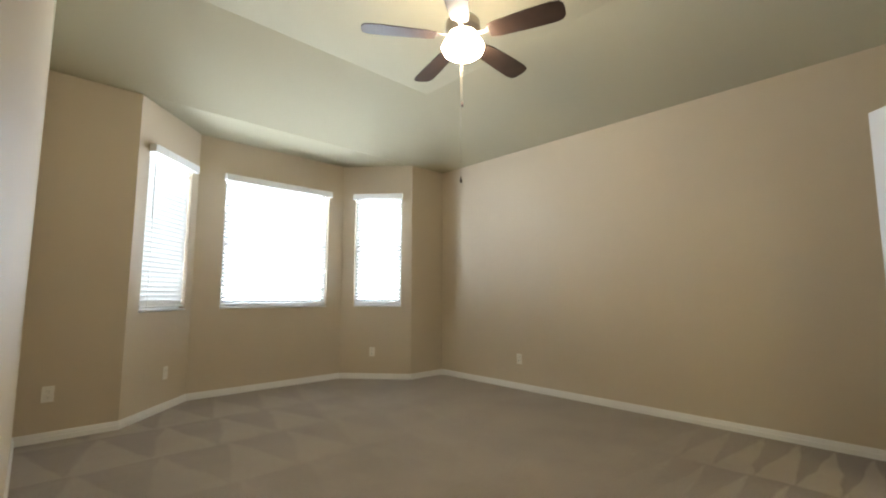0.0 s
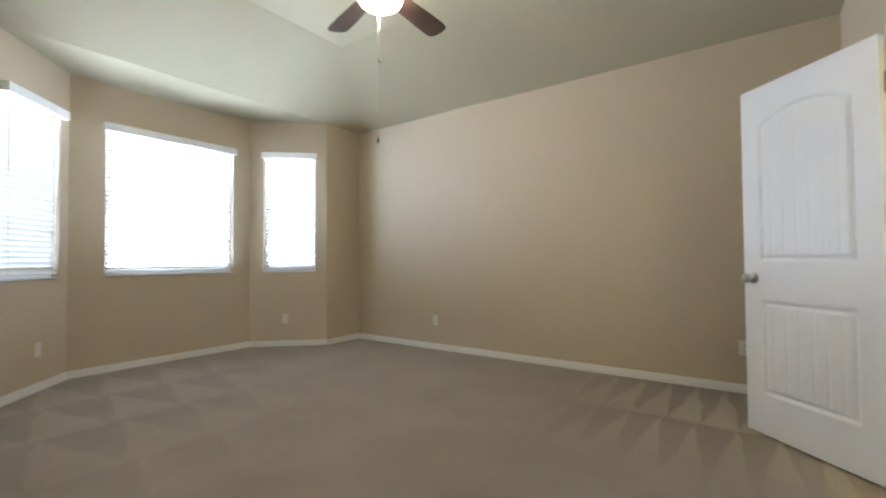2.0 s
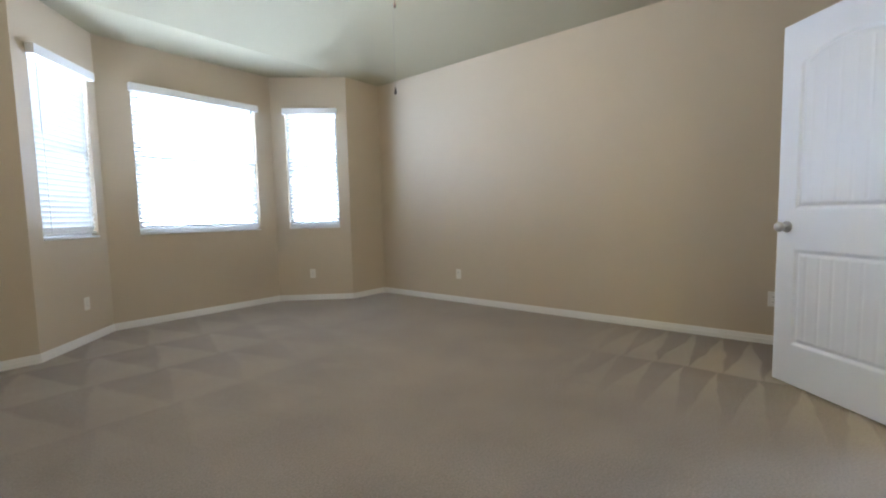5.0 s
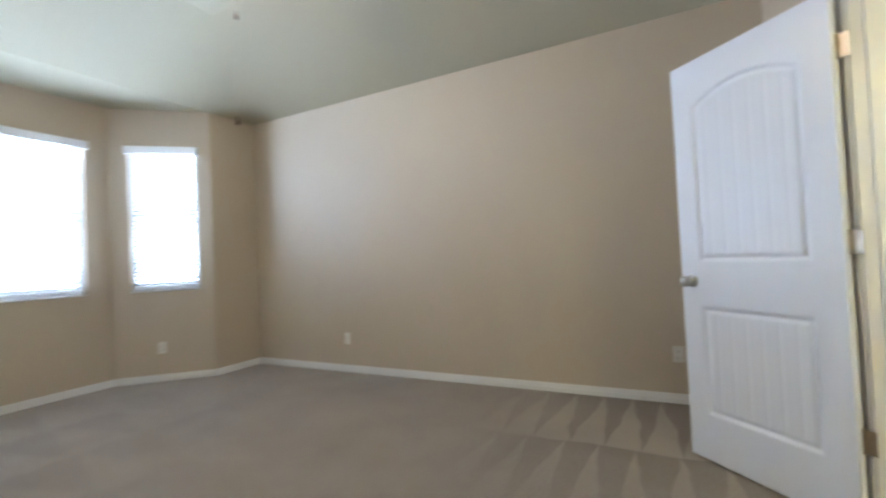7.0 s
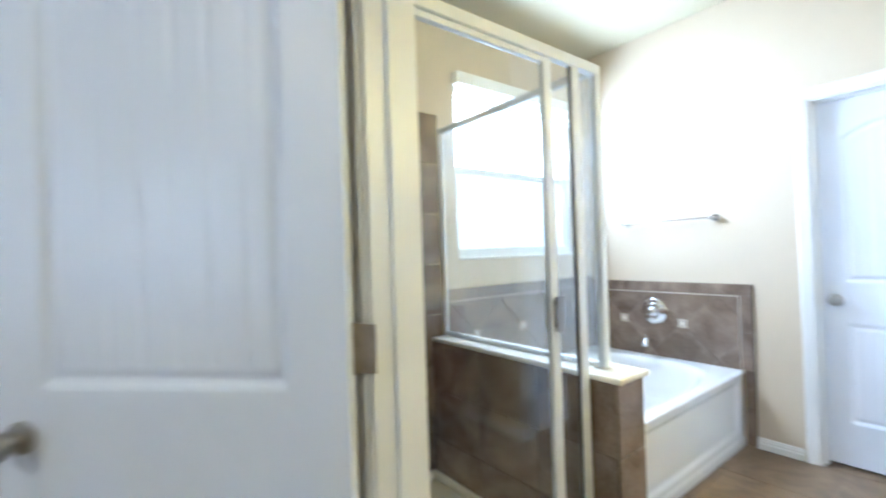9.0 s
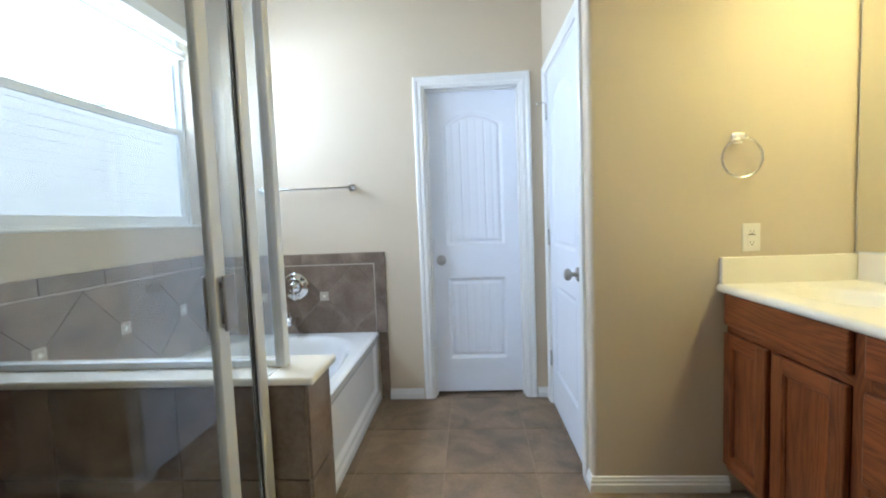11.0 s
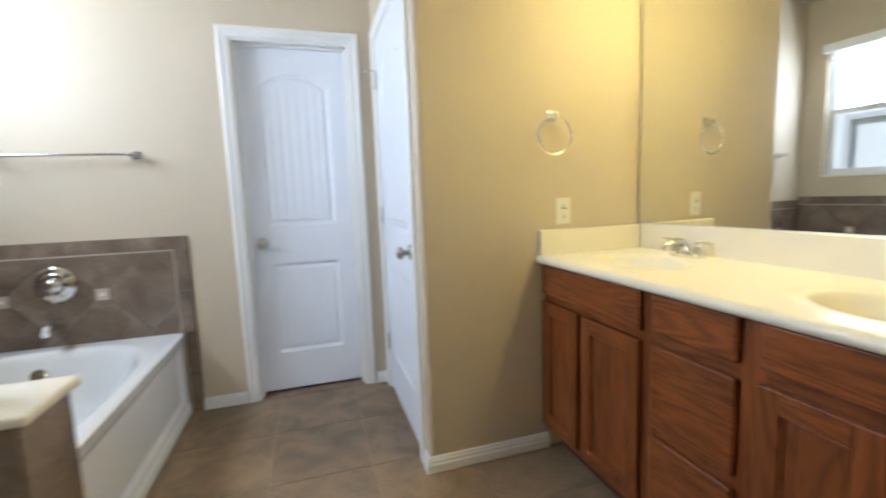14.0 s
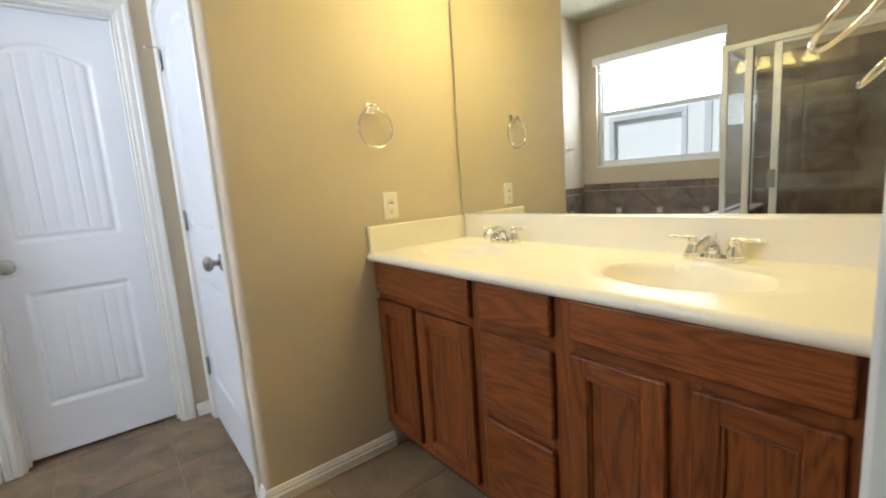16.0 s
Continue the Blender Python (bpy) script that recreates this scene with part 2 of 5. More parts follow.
def oak(name, pale, colour, dark, along):
    """Stained oak with cathedral grain along one axis."""
    mat = bpy.data.materials.new(name)
    mat.use_nodes = True
    nt = mat.node_tree
    nodes, link = nt.nodes, nt.links.new
    b = nodes["Principled BSDF"]
    co, mp, info = nodes.new("ShaderNodeTexCoord"), nodes.new("ShaderNodeMapping"), nodes.new("ShaderNodeObjectInfo")
    mp.inputs["Scale"].default_value = (9, 0.9, 9) if along == "y" else (9, 9, 0.9)
    off = nodes.new("ShaderNodeVectorMath")
    off.operation = "SCALE"
    off.inputs[0].default_value = (13.0, 7.0, 5.0)
    link(info.outputs["Random"], off.inputs["Scale"])
    link(off.outputs["Vector"], mp.inputs["Location"])
    link(co.outputs["Object"], mp.inputs["Vector"])
    soft = nodes.new("ShaderNodeTexNoise")
    soft.inputs["Scale"].default_value, soft.inputs["Detail"].default_value, soft.inputs["Distortion"].default_value = 1.1, 2, 0.4
    link(mp.outputs["Vector"], soft.inputs["Vector"])
    bands = nodes.new("ShaderNodeMath")
    bands.operation = "MULTIPLY"
    bands.inputs[1].default_value = 15.0
    link(soft.outputs["Fac"], bands.inputs[0])
    frac = nodes.new("ShaderNodeMath")
    frac.operation = "PINGPONG"
    frac.inputs[1].default_value = 0.5
    link(bands.outputs[0], frac.inputs[0])
    pores = nodes.new("ShaderNodeTexNoise")
    pores.inputs["Scale"].default_value, pores.inputs["Detail"].default_value = 22.0, 6
    link(mp.outputs["Vector"], pores.inputs["Vector"])
    add = nodes.new("ShaderNodeMath")
    add.operation = "MULTIPLY_ADD"
    add.inputs[1].default_value = 1.1
    link(frac.outputs[0], add.inputs[0]), link(pores.outputs["Fac"], add.inputs[2])
    ramp = nodes.new("ShaderNodeValToRGB")
    ramp.color_ramp.elements[0].position, ramp.color_ramp.elements[1].position = 0.30, 1.0
    ramp.color_ramp.elements[0].color, ramp.color_ramp.elements[1].color = (*dark, 1), (*pale, 1)
    ramp.color_ramp.elements.new(0.62).color = (*colour, 1)
    link(add.outputs[0], ramp.inputs["Fac"])
    tone, span, mul = nodes.new("ShaderNodeTexNoise"), nodes.new("ShaderNodeMapRange"), nodes.new("ShaderNodeVectorMath")
    tone.inputs["Scale"].default_value, tone.inputs["Detail"].default_value = 0.55, 3
    link(mp.outputs["Vector"], tone.inputs["Vector"])
    span.inputs["From Min"].default_value, span.inputs["From Max"].default_value = 0.3, 0.7
    span.inputs["To Min"].default_value, span.inputs["To Max"].default_value = 0.80, 1.24
    link(tone.outputs["Fac"], span.inputs["Value"])
    mul.operation = "SCALE"
    link(ramp.outputs["Color"], mul.inputs[0]), link(span.outputs["Result"], mul.inputs["Scale"])
    link(mul.outputs["Vector"], b.inputs["Base Color"])
    b.inputs["Roughness"].default_value = 0.40
    b.inputs["Specular IOR Level"].default_value = 0.35
    bu = nodes.new("ShaderNodeBump")
    bu.inputs["Strength"].default_value, bu.inputs["Distance"].default_value = 0.25, 0.001
    link(add.outputs[0], bu.inputs["Height"])
    link(bu.outputs["Normal"], b.inputs["Normal"])
    return mat


def stone_tile(name, light, dark, rough, scale=5.0):
    """Mottled ceramic tile that differs a little from piece to piece."""
    mat = bpy.data.materials.new(name)
    mat.use_nodes = True
    nt = mat.node_tree
    nodes, link = nt.nodes, nt.links.new
    b = nodes["Principled BSDF"]
    co, info = nodes.new("ShaderNodeTexCoord"), nodes.new("ShaderNodeObjectInfo")
    shift = nodes.new("ShaderNodeVectorMath")
    shift.operation = "SCALE"
    shift.inputs[0].default_value = (31.0, 17.0, 23.0)
    link(info.outputs["Random"], shift.inputs["Scale"])
    add = nodes.new("ShaderNodeVectorMath")
    link(co.outputs["Object"], add.inputs[0]), link(shift.outputs["Vector"], add.inputs[1])
    n1, n2 = nodes.new("ShaderNodeTexNoise"), nodes.new("ShaderNodeTexNoise")
    n1.inputs["Scale"].default_value, n1.inputs["Detail"].default_value, n1.inputs["Distortion"].default_value = scale, 6, 0.8
    n2.inputs["Scale"].default_value, n2.inputs["Detail"].default_value = scale * 14, 4
    link(add.outputs["Vector"], n1.inputs["Vector"]), link(add.outputs["Vector"], n2.inputs["Vector"])
    mixv = nodes.new("ShaderNodeMath")
    mixv.operation = "MULTIPLY_ADD"
    mixv.inputs[1].default_value = 0.3
    link(n2.outputs["Fac"], mixv.inputs[0]), link(n1.outputs["Fac"], mixv.inputs[2])
    rnd = nodes.new("ShaderNodeMath")
    rnd.operation = "MULTIPLY_ADD"
    rnd.inputs[1].default_value = 0.12
    link(info.outputs["Random"], rnd.inputs[0]), link(mixv.outputs[0], rnd.inputs[2])
    ramp = nodes.new("ShaderNodeValToRGB")
    ramp.color_ramp.elements[0].position, ramp.color_ramp.elements[1].position = 0.48, 0.92
    ramp.color_ramp.elements[0].color, ramp.color_ramp.elements[1].color = (*dark, 1), (*light, 1)
    link(rnd.outputs[0], ramp.inputs["Fac"])
    link(ramp.outputs["Color"], b.inputs["Base Color"])
    b.inputs["Roughness"].default_value = rough
    bu = nodes.new("ShaderNodeBump")
    bu.inputs["Strength"].default_value, bu.inputs["Distance"].default_value = 0.15, 0.002
    link(n2.outputs["Fac"], bu.inputs["Height"])
    link(bu.outputs["Normal"], b.inputs["Normal"])
    return mat


def carpet_material():
    """Cut-pile carpet with the vacuum cleaner's wedge marks along two walls."""
    mat = bpy.data.materials.new("carpet_pile")
    mat.use_nodes = True
    nt = mat.node_tree
    nodes, link = nt.nodes, nt.links.new
    b = nodes["Principled BSDF"]

    def value(op, a, c=None, e=None):
        n = nodes.new("ShaderNodeMath")
        n.operation = op
        for k, v in enumerate((a, c, e)):
            if v is None:
                continue
            if isinstance(v, (int, float)):
                n.inputs[k].default_value = v
            else:
                link(v, n.inputs[k])
        return n.outputs[0]

    co = nodes.new("ShaderNodeTexCoord")
    warp = nodes.new("ShaderNodeTexNoise")
    warp.inputs["Scale"].default_value, warp.inputs["Detail"].default_value = 2.3, 2
    link(co.outputs["Object"], warp.inputs["Vector"])
    sub = nodes.new("ShaderNodeVectorMath")
    sub.operation = "MULTIPLY_ADD"
    sub.inputs[1].default_value, sub.inputs[2].default_value = (0.10, 0.10, 0), (-0.05, -0.05, 0)
    link(warp.outputs["Color"], sub.inputs[0])
    moved = nodes.new("ShaderNodeVectorMath")
    link(co.outputs["Object"], moved.inputs[0]), link(sub.outputs["Vector"], moved.inputs[1])
    sep = nodes.new("ShaderNodeSeparateXYZ")
    link(moved.outputs["Vector"], sep.inputs[0])
    x, y = sep.outputs["X"], sep.outputs["Y"]

    def wedges(along, across, start, depth, pitch, fade0, fade1, far):
        """Rows of triangles that stand on lines parallel to a wall."""
        v = value("DIVIDE", value("SUBTRACT", start, across), depth)
        row = value("FLOOR", v)
        h = value("SUBTRACT", v, row)
        u = value("ADD", value("DIVIDE", along, pitch), value("MULTIPLY", row, 0.37))
        tri = value("MULTIPLY", value("PINGPONG", u, 0.5), 2.0)
        edge = value("SUBTRACT", h, tri)
        soft = nodes.new("ShaderNodeMapRange")
        soft.inputs["From Min"].default_value, soft.inputs["From Max"].default_value = -0.07, 0.07
        link(edge, soft.inputs["Value"])
        gate = nodes.new("ShaderNodeMapRange")
        gate.inputs["From Min"].default_value, gate.inputs["From Max"].default_value = fade1, fade0
        link(v, gate.inputs["Value"])
        inside = value("GREATER_THAN", v, 0.0)
        stop = nodes.new("ShaderNodeMapRange")
        stop.inputs["From Min"].default_value, stop.inputs["From Max"].default_value = far[0], far[1]
        link(along, stop.inputs["Value"])
        k = value("MULTIPLY", value("MULTIPLY", gate.outputs["Result"], inside), stop.outputs["Result"])
        return value("MULTIPLY", value("SUBTRACT", soft.outputs["Result"], 0.5), k)

    right = wedges(y, x, 4.33, 0.90, 0.20, 1.0, 2.0, (2.0, 1.1))
    front = value("MULTIPLY", wedges(x, y, 5.45, 0.72, 0.42, 1.4, 4.2, (3.4, 1.2)), 0.60)
    marks = value("ADD", right, front)
    blotch, pile = nodes.new("ShaderNodeTexNoise"), nodes.new("ShaderNodeTexNoise")
    blotch.inputs["Scale"].default_value, blotch.inputs["Detail"].default_value = 2.2, 7
    pile.inputs["Scale"].default_value, pile.inputs["Detail"].default_value = 110, 5
    link(co.outputs["Object"], blotch.inputs["Vector"]), link(co.outputs["Object"], pile.inputs["Vector"])
    fac = value("ADD", value("MULTIPLY", marks, 0.44), 1.0)
    fac = value("ADD", fac, value("MULTIPLY", value("SUBTRACT", blotch.outputs["Fac"], 0.5), 0.46))
    fac = value("ADD", fac, value("MULTIPLY", value("SUBTRACT", pile.outputs["Fac"], 0.5), 0.9))
    sc = nodes.new("ShaderNodeVectorMath")
    sc.operation = "SCALE"
    sc.inputs[0].default_value = (0.297, 0.253, 0.209)
    link(fac, sc.inputs["Scale"])
    link(sc.outputs["Vector"], b.inputs["Base Color"])
    b.inputs["Roughness"].default_value = 0.95
    b.inputs["Specular IOR Level"].default_value = 0.1
    b.inputs["Sheen Weight"].default_value = 0.3
    bu = nodes.new("ShaderNodeBump")
    bu.inputs["Strength"].default_value, bu.inputs["Distance"].default_value = 0.7, 0.006
    link(pile.outputs["Fac"], bu.inputs["Height"])
    link(bu.outputs["Normal"], b.inputs["Normal"])
    return mat


PAINT = material("wall_paint", (0.58, 0.495, 0.365), 0.55, var=0.025, scale=0.9, bump=0.25, bump_scale=90)
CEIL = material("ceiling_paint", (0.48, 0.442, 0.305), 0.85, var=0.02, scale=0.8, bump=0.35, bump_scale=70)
TRIM = material("trim_paint", (0.80, 0.79, 0.76), 0.32, var=0.02, scale=4)
DOORP = material("door_paint", (0.79, 0.81, 0.86), 0.34, var=0.015, scale=5, bump=0.08, bump_scale=300)
VINYL = material("white_vinyl", (0.82, 0.83, 0.83), 0.35, var=0.02)
SLATM = material("blind_slat", (0.86, 0.86, 0.84), 0.45, var=0.02)
BACKLIT = material("thin_vinyl_slat", (0.86, 0.86, 0.84), 0.45, var=0.02)
glim, pass_mix = BACKLIT.node_tree.nodes.new("ShaderNodeBsdfTranslucent"), BACKLIT.node_tree.nodes.new("ShaderNodeMixShader")
glim.inputs["Color"].default_value, pass_mix.inputs[0].default_value = (0.85, 0.86, 0.84, 1), 0.07
BACKLIT.node_tree.links.new(BACKLIT.node_tree.nodes["Principled BSDF"].outputs[0], pass_mix.inputs[1])
BACKLIT.node_tree.links.new(glim.outputs[0], pass_mix.inputs[2])
BACKLIT.node_tree.links.new(pass_mix.outputs[0], BACKLIT.node_tree.nodes["Material Output"].inputs["Surface"])
NICKEL = material("satin_nickel", (0.42, 0.40, 0.37), 0.28, 1.0, var=0.05, scale=20)
BRASS = material("antique_brass_hinge", (0.36, 0.30, 0.22), 0.34, 1.0, var=0.12, scale=30)
CHROME = material("chrome", (0.82, 0.82, 0.83), 0.06, 1.0, var=0.02)
ALU = material("brushed_aluminium", (0.72, 0.73, 0.74), 0.34, 0.2, var=0.04, scale=12)
PULL = material("bronzed_metal_pull", (0.30, 0.27, 0.235), 0.3, 1.0, var=0.1, scale=20)
DARK = material("dark_seal", (0.02, 0.02, 0.02), 0.6)
PLATE = material("outlet_plastic", (0.80, 0.77, 0.69), 0.4, var=0.02)
SLOT = material("outlet_slot", (0.05, 0.045, 0.04), 0.6)
BLADE = material("fan_blade_walnut", (0.060, 0.036, 0.026), 0.42, var=0.25, scale=9)
FANMETAL = material("fan_housing", (0.42, 0.38, 0.33), 0.32, 1.0, var=0.06, scale=12)
MARBLE = material("cultured_marble", (0.85, 0.80, 0.675), 0.32, var=0.035, scale=4, rough_var=0.05, coat=0.08)
LEDGE = material("ledge_marble", (0.82, 0.77, 0.66), 0.18, var=0.04, scale=4)
ACRYLIC = material("tub_acrylic", (0.80, 0.80, 0.80), 0.14, var=0.015, coat=0.4)
PAN = material("shower_pan", (0.76, 0.71, 0.60), 0.3, var=0.03)
GROUT = material("grout", (0.23, 0.18, 0.135), 0.85, var=0.12, scale=14)
FGROUT = material("floor_grout", (0.27, 0.20, 0.13), 0.85, var=0.12, scale=14)
TILEW = stone_tile("wall_tile", (0.265, 0.198, 0.145), (0.108, 0.078, 0.055), 0.22)
TILEF = stone_tile("floor_tile", (0.265, 0.182, 0.106), (0.115, 0.077, 0.044), 0.40, 5.0)
TILEI = material("inset_tile", (0.50, 0.43, 0.35), 0.25, var=0.08, scale=30)
OAKV = oak("oak_upright", (0.205, 0.060, 0.0135), (0.146, 0.038, 0.0082), (0.078, 0.0190, 0.0046), "z")
OAKH = oak("oak_level", (0.205, 0.060, 0.0135), (0.146, 0.038, 0.0082), (0.078, 0.0190, 0.0046), "y")
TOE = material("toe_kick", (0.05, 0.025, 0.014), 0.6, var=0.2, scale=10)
MIRROR = material("mirror_silver", (0.88, 0.90, 0.88), 0.0, 1.0, var=0.0)
PANE = glass("window_glass", (0.97, 0.99, 0.98))
SHGLASS = filmed("shower_glass", (0.95, 0.975, 0.965), 0.0, 0.005)
HAZED = filmed("hazed_shower_glass", (0.95, 0.975, 0.965), 0.02, 0.09)
GLOBE = glow("lit_globe", (1.0, 0.80, 0.52), 62.0)
SHADE = glow("lit_shade", (1.0, 0.772, 0.25), 50.0)
CARPET = carpet_material()
GRASS = material("lawn", (0.075, 0.105, 0.035), 0.9, var=0.3, scale=1.2, bump=0.5)
SIDING = material("house_siding", (0.86, 0.85, 0.82), 0.7, var=0.05)
GREYTRIM = material("grey_trim", (0.60, 0.60, 0.59), 0.6, var=0.05)
ROOFM = material("roof_shingle", (0.16, 0.14, 0.125), 0.85, var=0.2, scale=6)

# ---- structure: walls, ceilings, floors ----
def along(p0, p1, u, z, out=0.0):
    """A pose on a wall's inner face: x against the way, y out through the wall, z up."""
    d = Vector((p1[0] - p0[0], p1[1] - p0[1], 0)).normalized()
    o = Vector((d.y, -d.x, 0))
    p = Vector((*p0, z)) + d * u + o * out
    return Matrix.Translation(p) @ Matrix((-d, o, Vector((0, 0, 1)))).transposed().to_4x4()


B0, B1, B2, B3 = BAY
WIN = {"window_1": (B1, B0, 0.114, 0.780), "window_2": (B2, B1, 0.205, 1.450), "window_3": (B3, B2, 0.132, 0.752)}
hole = lambda n: [(*WIN[n][2:], WZ0, WZ1)]
BZ0, BZ1 = 1.212, 2.37
wall("wall_south", (XL, Y0), (XR, Y0), 3.3, [(DX0 - XL, DX1 - XL, -0.1, DH)], PAINT, "beige painted wall with the bathroom doorway", thick=Y0 - BN, z0=-0.1)
wall("wall_east", (XR, Y0), (XR, Y1), 3.3, [], PAINT, "long plain beige painted bedroom wall", ext=(-0.001, 0.12))
wall("wall_north_right", (XR, Y1), B3, 3.3, [], PAINT, "short beige return wall beside the bay", ext=(0.0, 0.0))
wall("wall_bay_right", B3, B2, 3.3, hole("window_3"), PAINT, "slanted beige bay wall with a narrow window", ext=(0.0, 0.08))
wall("wall_bay_front", B2, B1, 3.3, hole("window_2"), PAINT, "beige bay wall with the wide window", ext=(0.0, 0.0))
wall("wall_bay_left", B1, B0, 3.3, hole("window_1"), PAINT, "slanted beige bay wall with a narrow window", ext=(0.08, 0.0))
wall("wall_north_left", B0, (XL, Y1), 3.3, [], PAINT, "short beige return wall beside the bay", ext=(0.0, 0.12))
wall("wall_west", (XL, Y1), (XL, Y0), 3.3, [], PAINT, "plain beige painted bedroom wall", ext=(0.0, 0.3))
D2X0, D2X1 = 2.302, 2.935
D3Y0, D3Y1 = -2.550, -1.770
wall("wall_bath_south", (VX, BS), (BE, BS), 3.3, [(D2X0 - VX, D2X1 - VX, -0.1, DH)], PAINT, "cream painted bathroom wall behind the tub", ext=(0.12, 0.12), z0=-0.1)
wall("wall_bath_east", (BE, BS), (BE, BN), 3.3, [(-2.467 - BS, -1.249 - BS, BZ0, BZ1)], PAINT, "cream painted bathroom wall with the window", ext=(0.0, 0.0))
NOSE = 0.024                                        # radius of the rounded plaster corner
MA = 3.4                                            # the mirror wall stands out of square, degrees
mirror_x = lambda y: 1.112 - (y - VY) * math.tan(radians(MA))
wall("wall_bath_mirror", (mirror_x(BN), BN), (mirror_x(VY), VY), 3.3, [], PAINT, "beige painted wall behind the vanity mirror", ext=(0.0, 0.12))
wall("wall_bath_closet", (BW, VY), (VX, VY), 3.3, [], PAINT, "beige painted wall at the end of the vanity", ext=(0.0, -NOSE))
nose = [(VX - NOSE, VY - 0.12), (VX, VY - 0.12)] + [(VX - NOSE + NOSE * math.cos(a), VY - NOSE + NOSE * math.sin(a)) for a in (math.pi / 2 * k / 8 for k in range(9))]
tagged(part("wall_corner", prism(bmesh.new(), nose, 0.0, 3.3), PAINT), "rounded beige painted plaster corner", "wall", kind="structure")
wall("wall_bath_linen", (VX, VY - 0.12), (VX, BS), 3.3, [(VY - 0.12 - D3Y1, VY - 0.12 - D3Y0, -0.1, DH)], PAINT, "beige painted wall with the closet door", ext=(0.0, -0.001), z0=-0.1)
tagged(part("wall_wing", boxes((BW - 0.14, 1.645, VE, BN + 0.002, 0, HB + 0.002)), PAINT), "short beige wing wall at the end of the vanity", "wall", kind="structure")
wall("wall_outer_west", (BW - 0.5, -0.2), (BW - 0.5, -3.7), 3.3, [], PAINT, "plain closing wall")
wall("wall_outer_south", (BW - 0.5, -3.7), (BE, -3.7), 3.3, [], PAINT, "plain closing wall", ext=(0.0, 0.12))
wall("wall_outer_east", (BE, -3.7), (BE, BS - 0.121), 3.3, [], PAINT, "plain closing wall", ext=(0.0, 0.0))
tagged(part("roof", boxes((-0.3, 4.8, -4.0, 6.0, 3.3, 3.42)), ROOFM), "dark shingled roof over the house", "roof", kind="structure")

bm = bmesh.new()
rim = [(XL, Y0), (XR, Y0), (XR, Y1), (XL, Y1)]
top = [(TX0, TY0), (TX1, TY0), (TX1, TY1), (TX0, TY1)]
bot = [bm.verts.new((*p, H1)) for p in rim]
inn = [bm.verts.new((*p, H2)) for p in top]
cap = [bm.verts.new((*p, 3.28)) for p in rim]
for k in range(4):
    j = (k + 1) % 4
    bm.faces.new((bot[k], bot[j], inn[j], inn[k]))
    bm.faces.new((bot[k], cap[k], cap[j], bot[j]))
bm.faces.new(inn)
bm.faces.new(cap)
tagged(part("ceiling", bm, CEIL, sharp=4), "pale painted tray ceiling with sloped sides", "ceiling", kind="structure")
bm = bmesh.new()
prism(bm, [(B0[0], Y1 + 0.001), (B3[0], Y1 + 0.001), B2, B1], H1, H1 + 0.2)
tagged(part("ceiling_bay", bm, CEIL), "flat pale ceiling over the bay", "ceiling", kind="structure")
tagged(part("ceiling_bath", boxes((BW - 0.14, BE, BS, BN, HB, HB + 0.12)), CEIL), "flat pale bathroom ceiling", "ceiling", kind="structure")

bm = bmesh.new()
prism(bm, [(XL, Y0), (XR, Y0), (XR, Y1), B3, B2, B1, B0, (XL, Y1)], -0.1, 0.0)
box(bm, DX0 + 0.001, DX1 - 0.001, 0.035, Y0, -0.1, -0.0005)
floor = tagged(part("floor", bm, CARPET), "taupe cut-pile carpet with vacuum marks", "carpet", kind="structure")
bath_floor = tagged(part("floor_bath", boxes((BW - 0.45, BE, -3.65, BN, -0.1, -0.0022), (DX0 + 0.001, DX1 - 0.001, BN, 0.03, -0.1, -0.0022)), FGROUT), "brown square ceramic tile floor with tan joints", "tile floor", kind="structure")
tagged(part("threshold", boxes((DX0, DX1, 0.022, 0.042, -0.01, 0.004), bev=0.002), TILEF), "narrow carpet edge strip in the doorway", "threshold", kind="structure")

PROFILE = [(0, 0), (-0.015, 0), (-0.015, 0.034), (-0.0105, 0.040), (-0.0105, 0.050), (-0.006, 0.056), (-0.006, 0.064), (0, 0.068)]


def baseboard(name, path, label="white painted moulded baseboard"):
    return tagged(part(name, sweep(bmesh.new(), PROFILE, path), TRIM), label, "baseboard", kind="structure")


CAS = 0.062
baseboard("baseboard", [(DX1 + CAS, Y0), (XR, Y0), (XR, Y1), B3, B2, B1, B0, (XL, Y1), (XL, Y0), (DX0 - CAS, Y0)])
baseboard("baseboard_bath_closet", [(1.60, VY), (VX, VY), (VX, D3Y1 + CAS)])
baseboard("baseboard_bath_linen", [(VX, D3Y0 - CAS), (VX, BS), (D2X0 - CAS, BS)])
baseboard("baseboard_bath_tub", [(D2X1 + CAS, BS), (3.225, BS)])

CASING = [(0, 0), (0, 0.010), (-0.010, 0.014), (-0.030, 0.0115), (-0.036, 0.016), (-0.052, 0.017), (-0.060, 0.012), (-0.060, 0)]


def casing(name, width, height, m, parent):
    """Mitred door casing round an opening; local x across, y up, z out of the wall."""
    bm = sweep(bmesh.new(), CASING, [(0.0, 0.0), (0.0, height), (width, height), (width, 0.0)])
    bmesh.ops.transform(bm, matrix=m, verts=bm.verts)
    return part(name, bm, TRIM, parent)


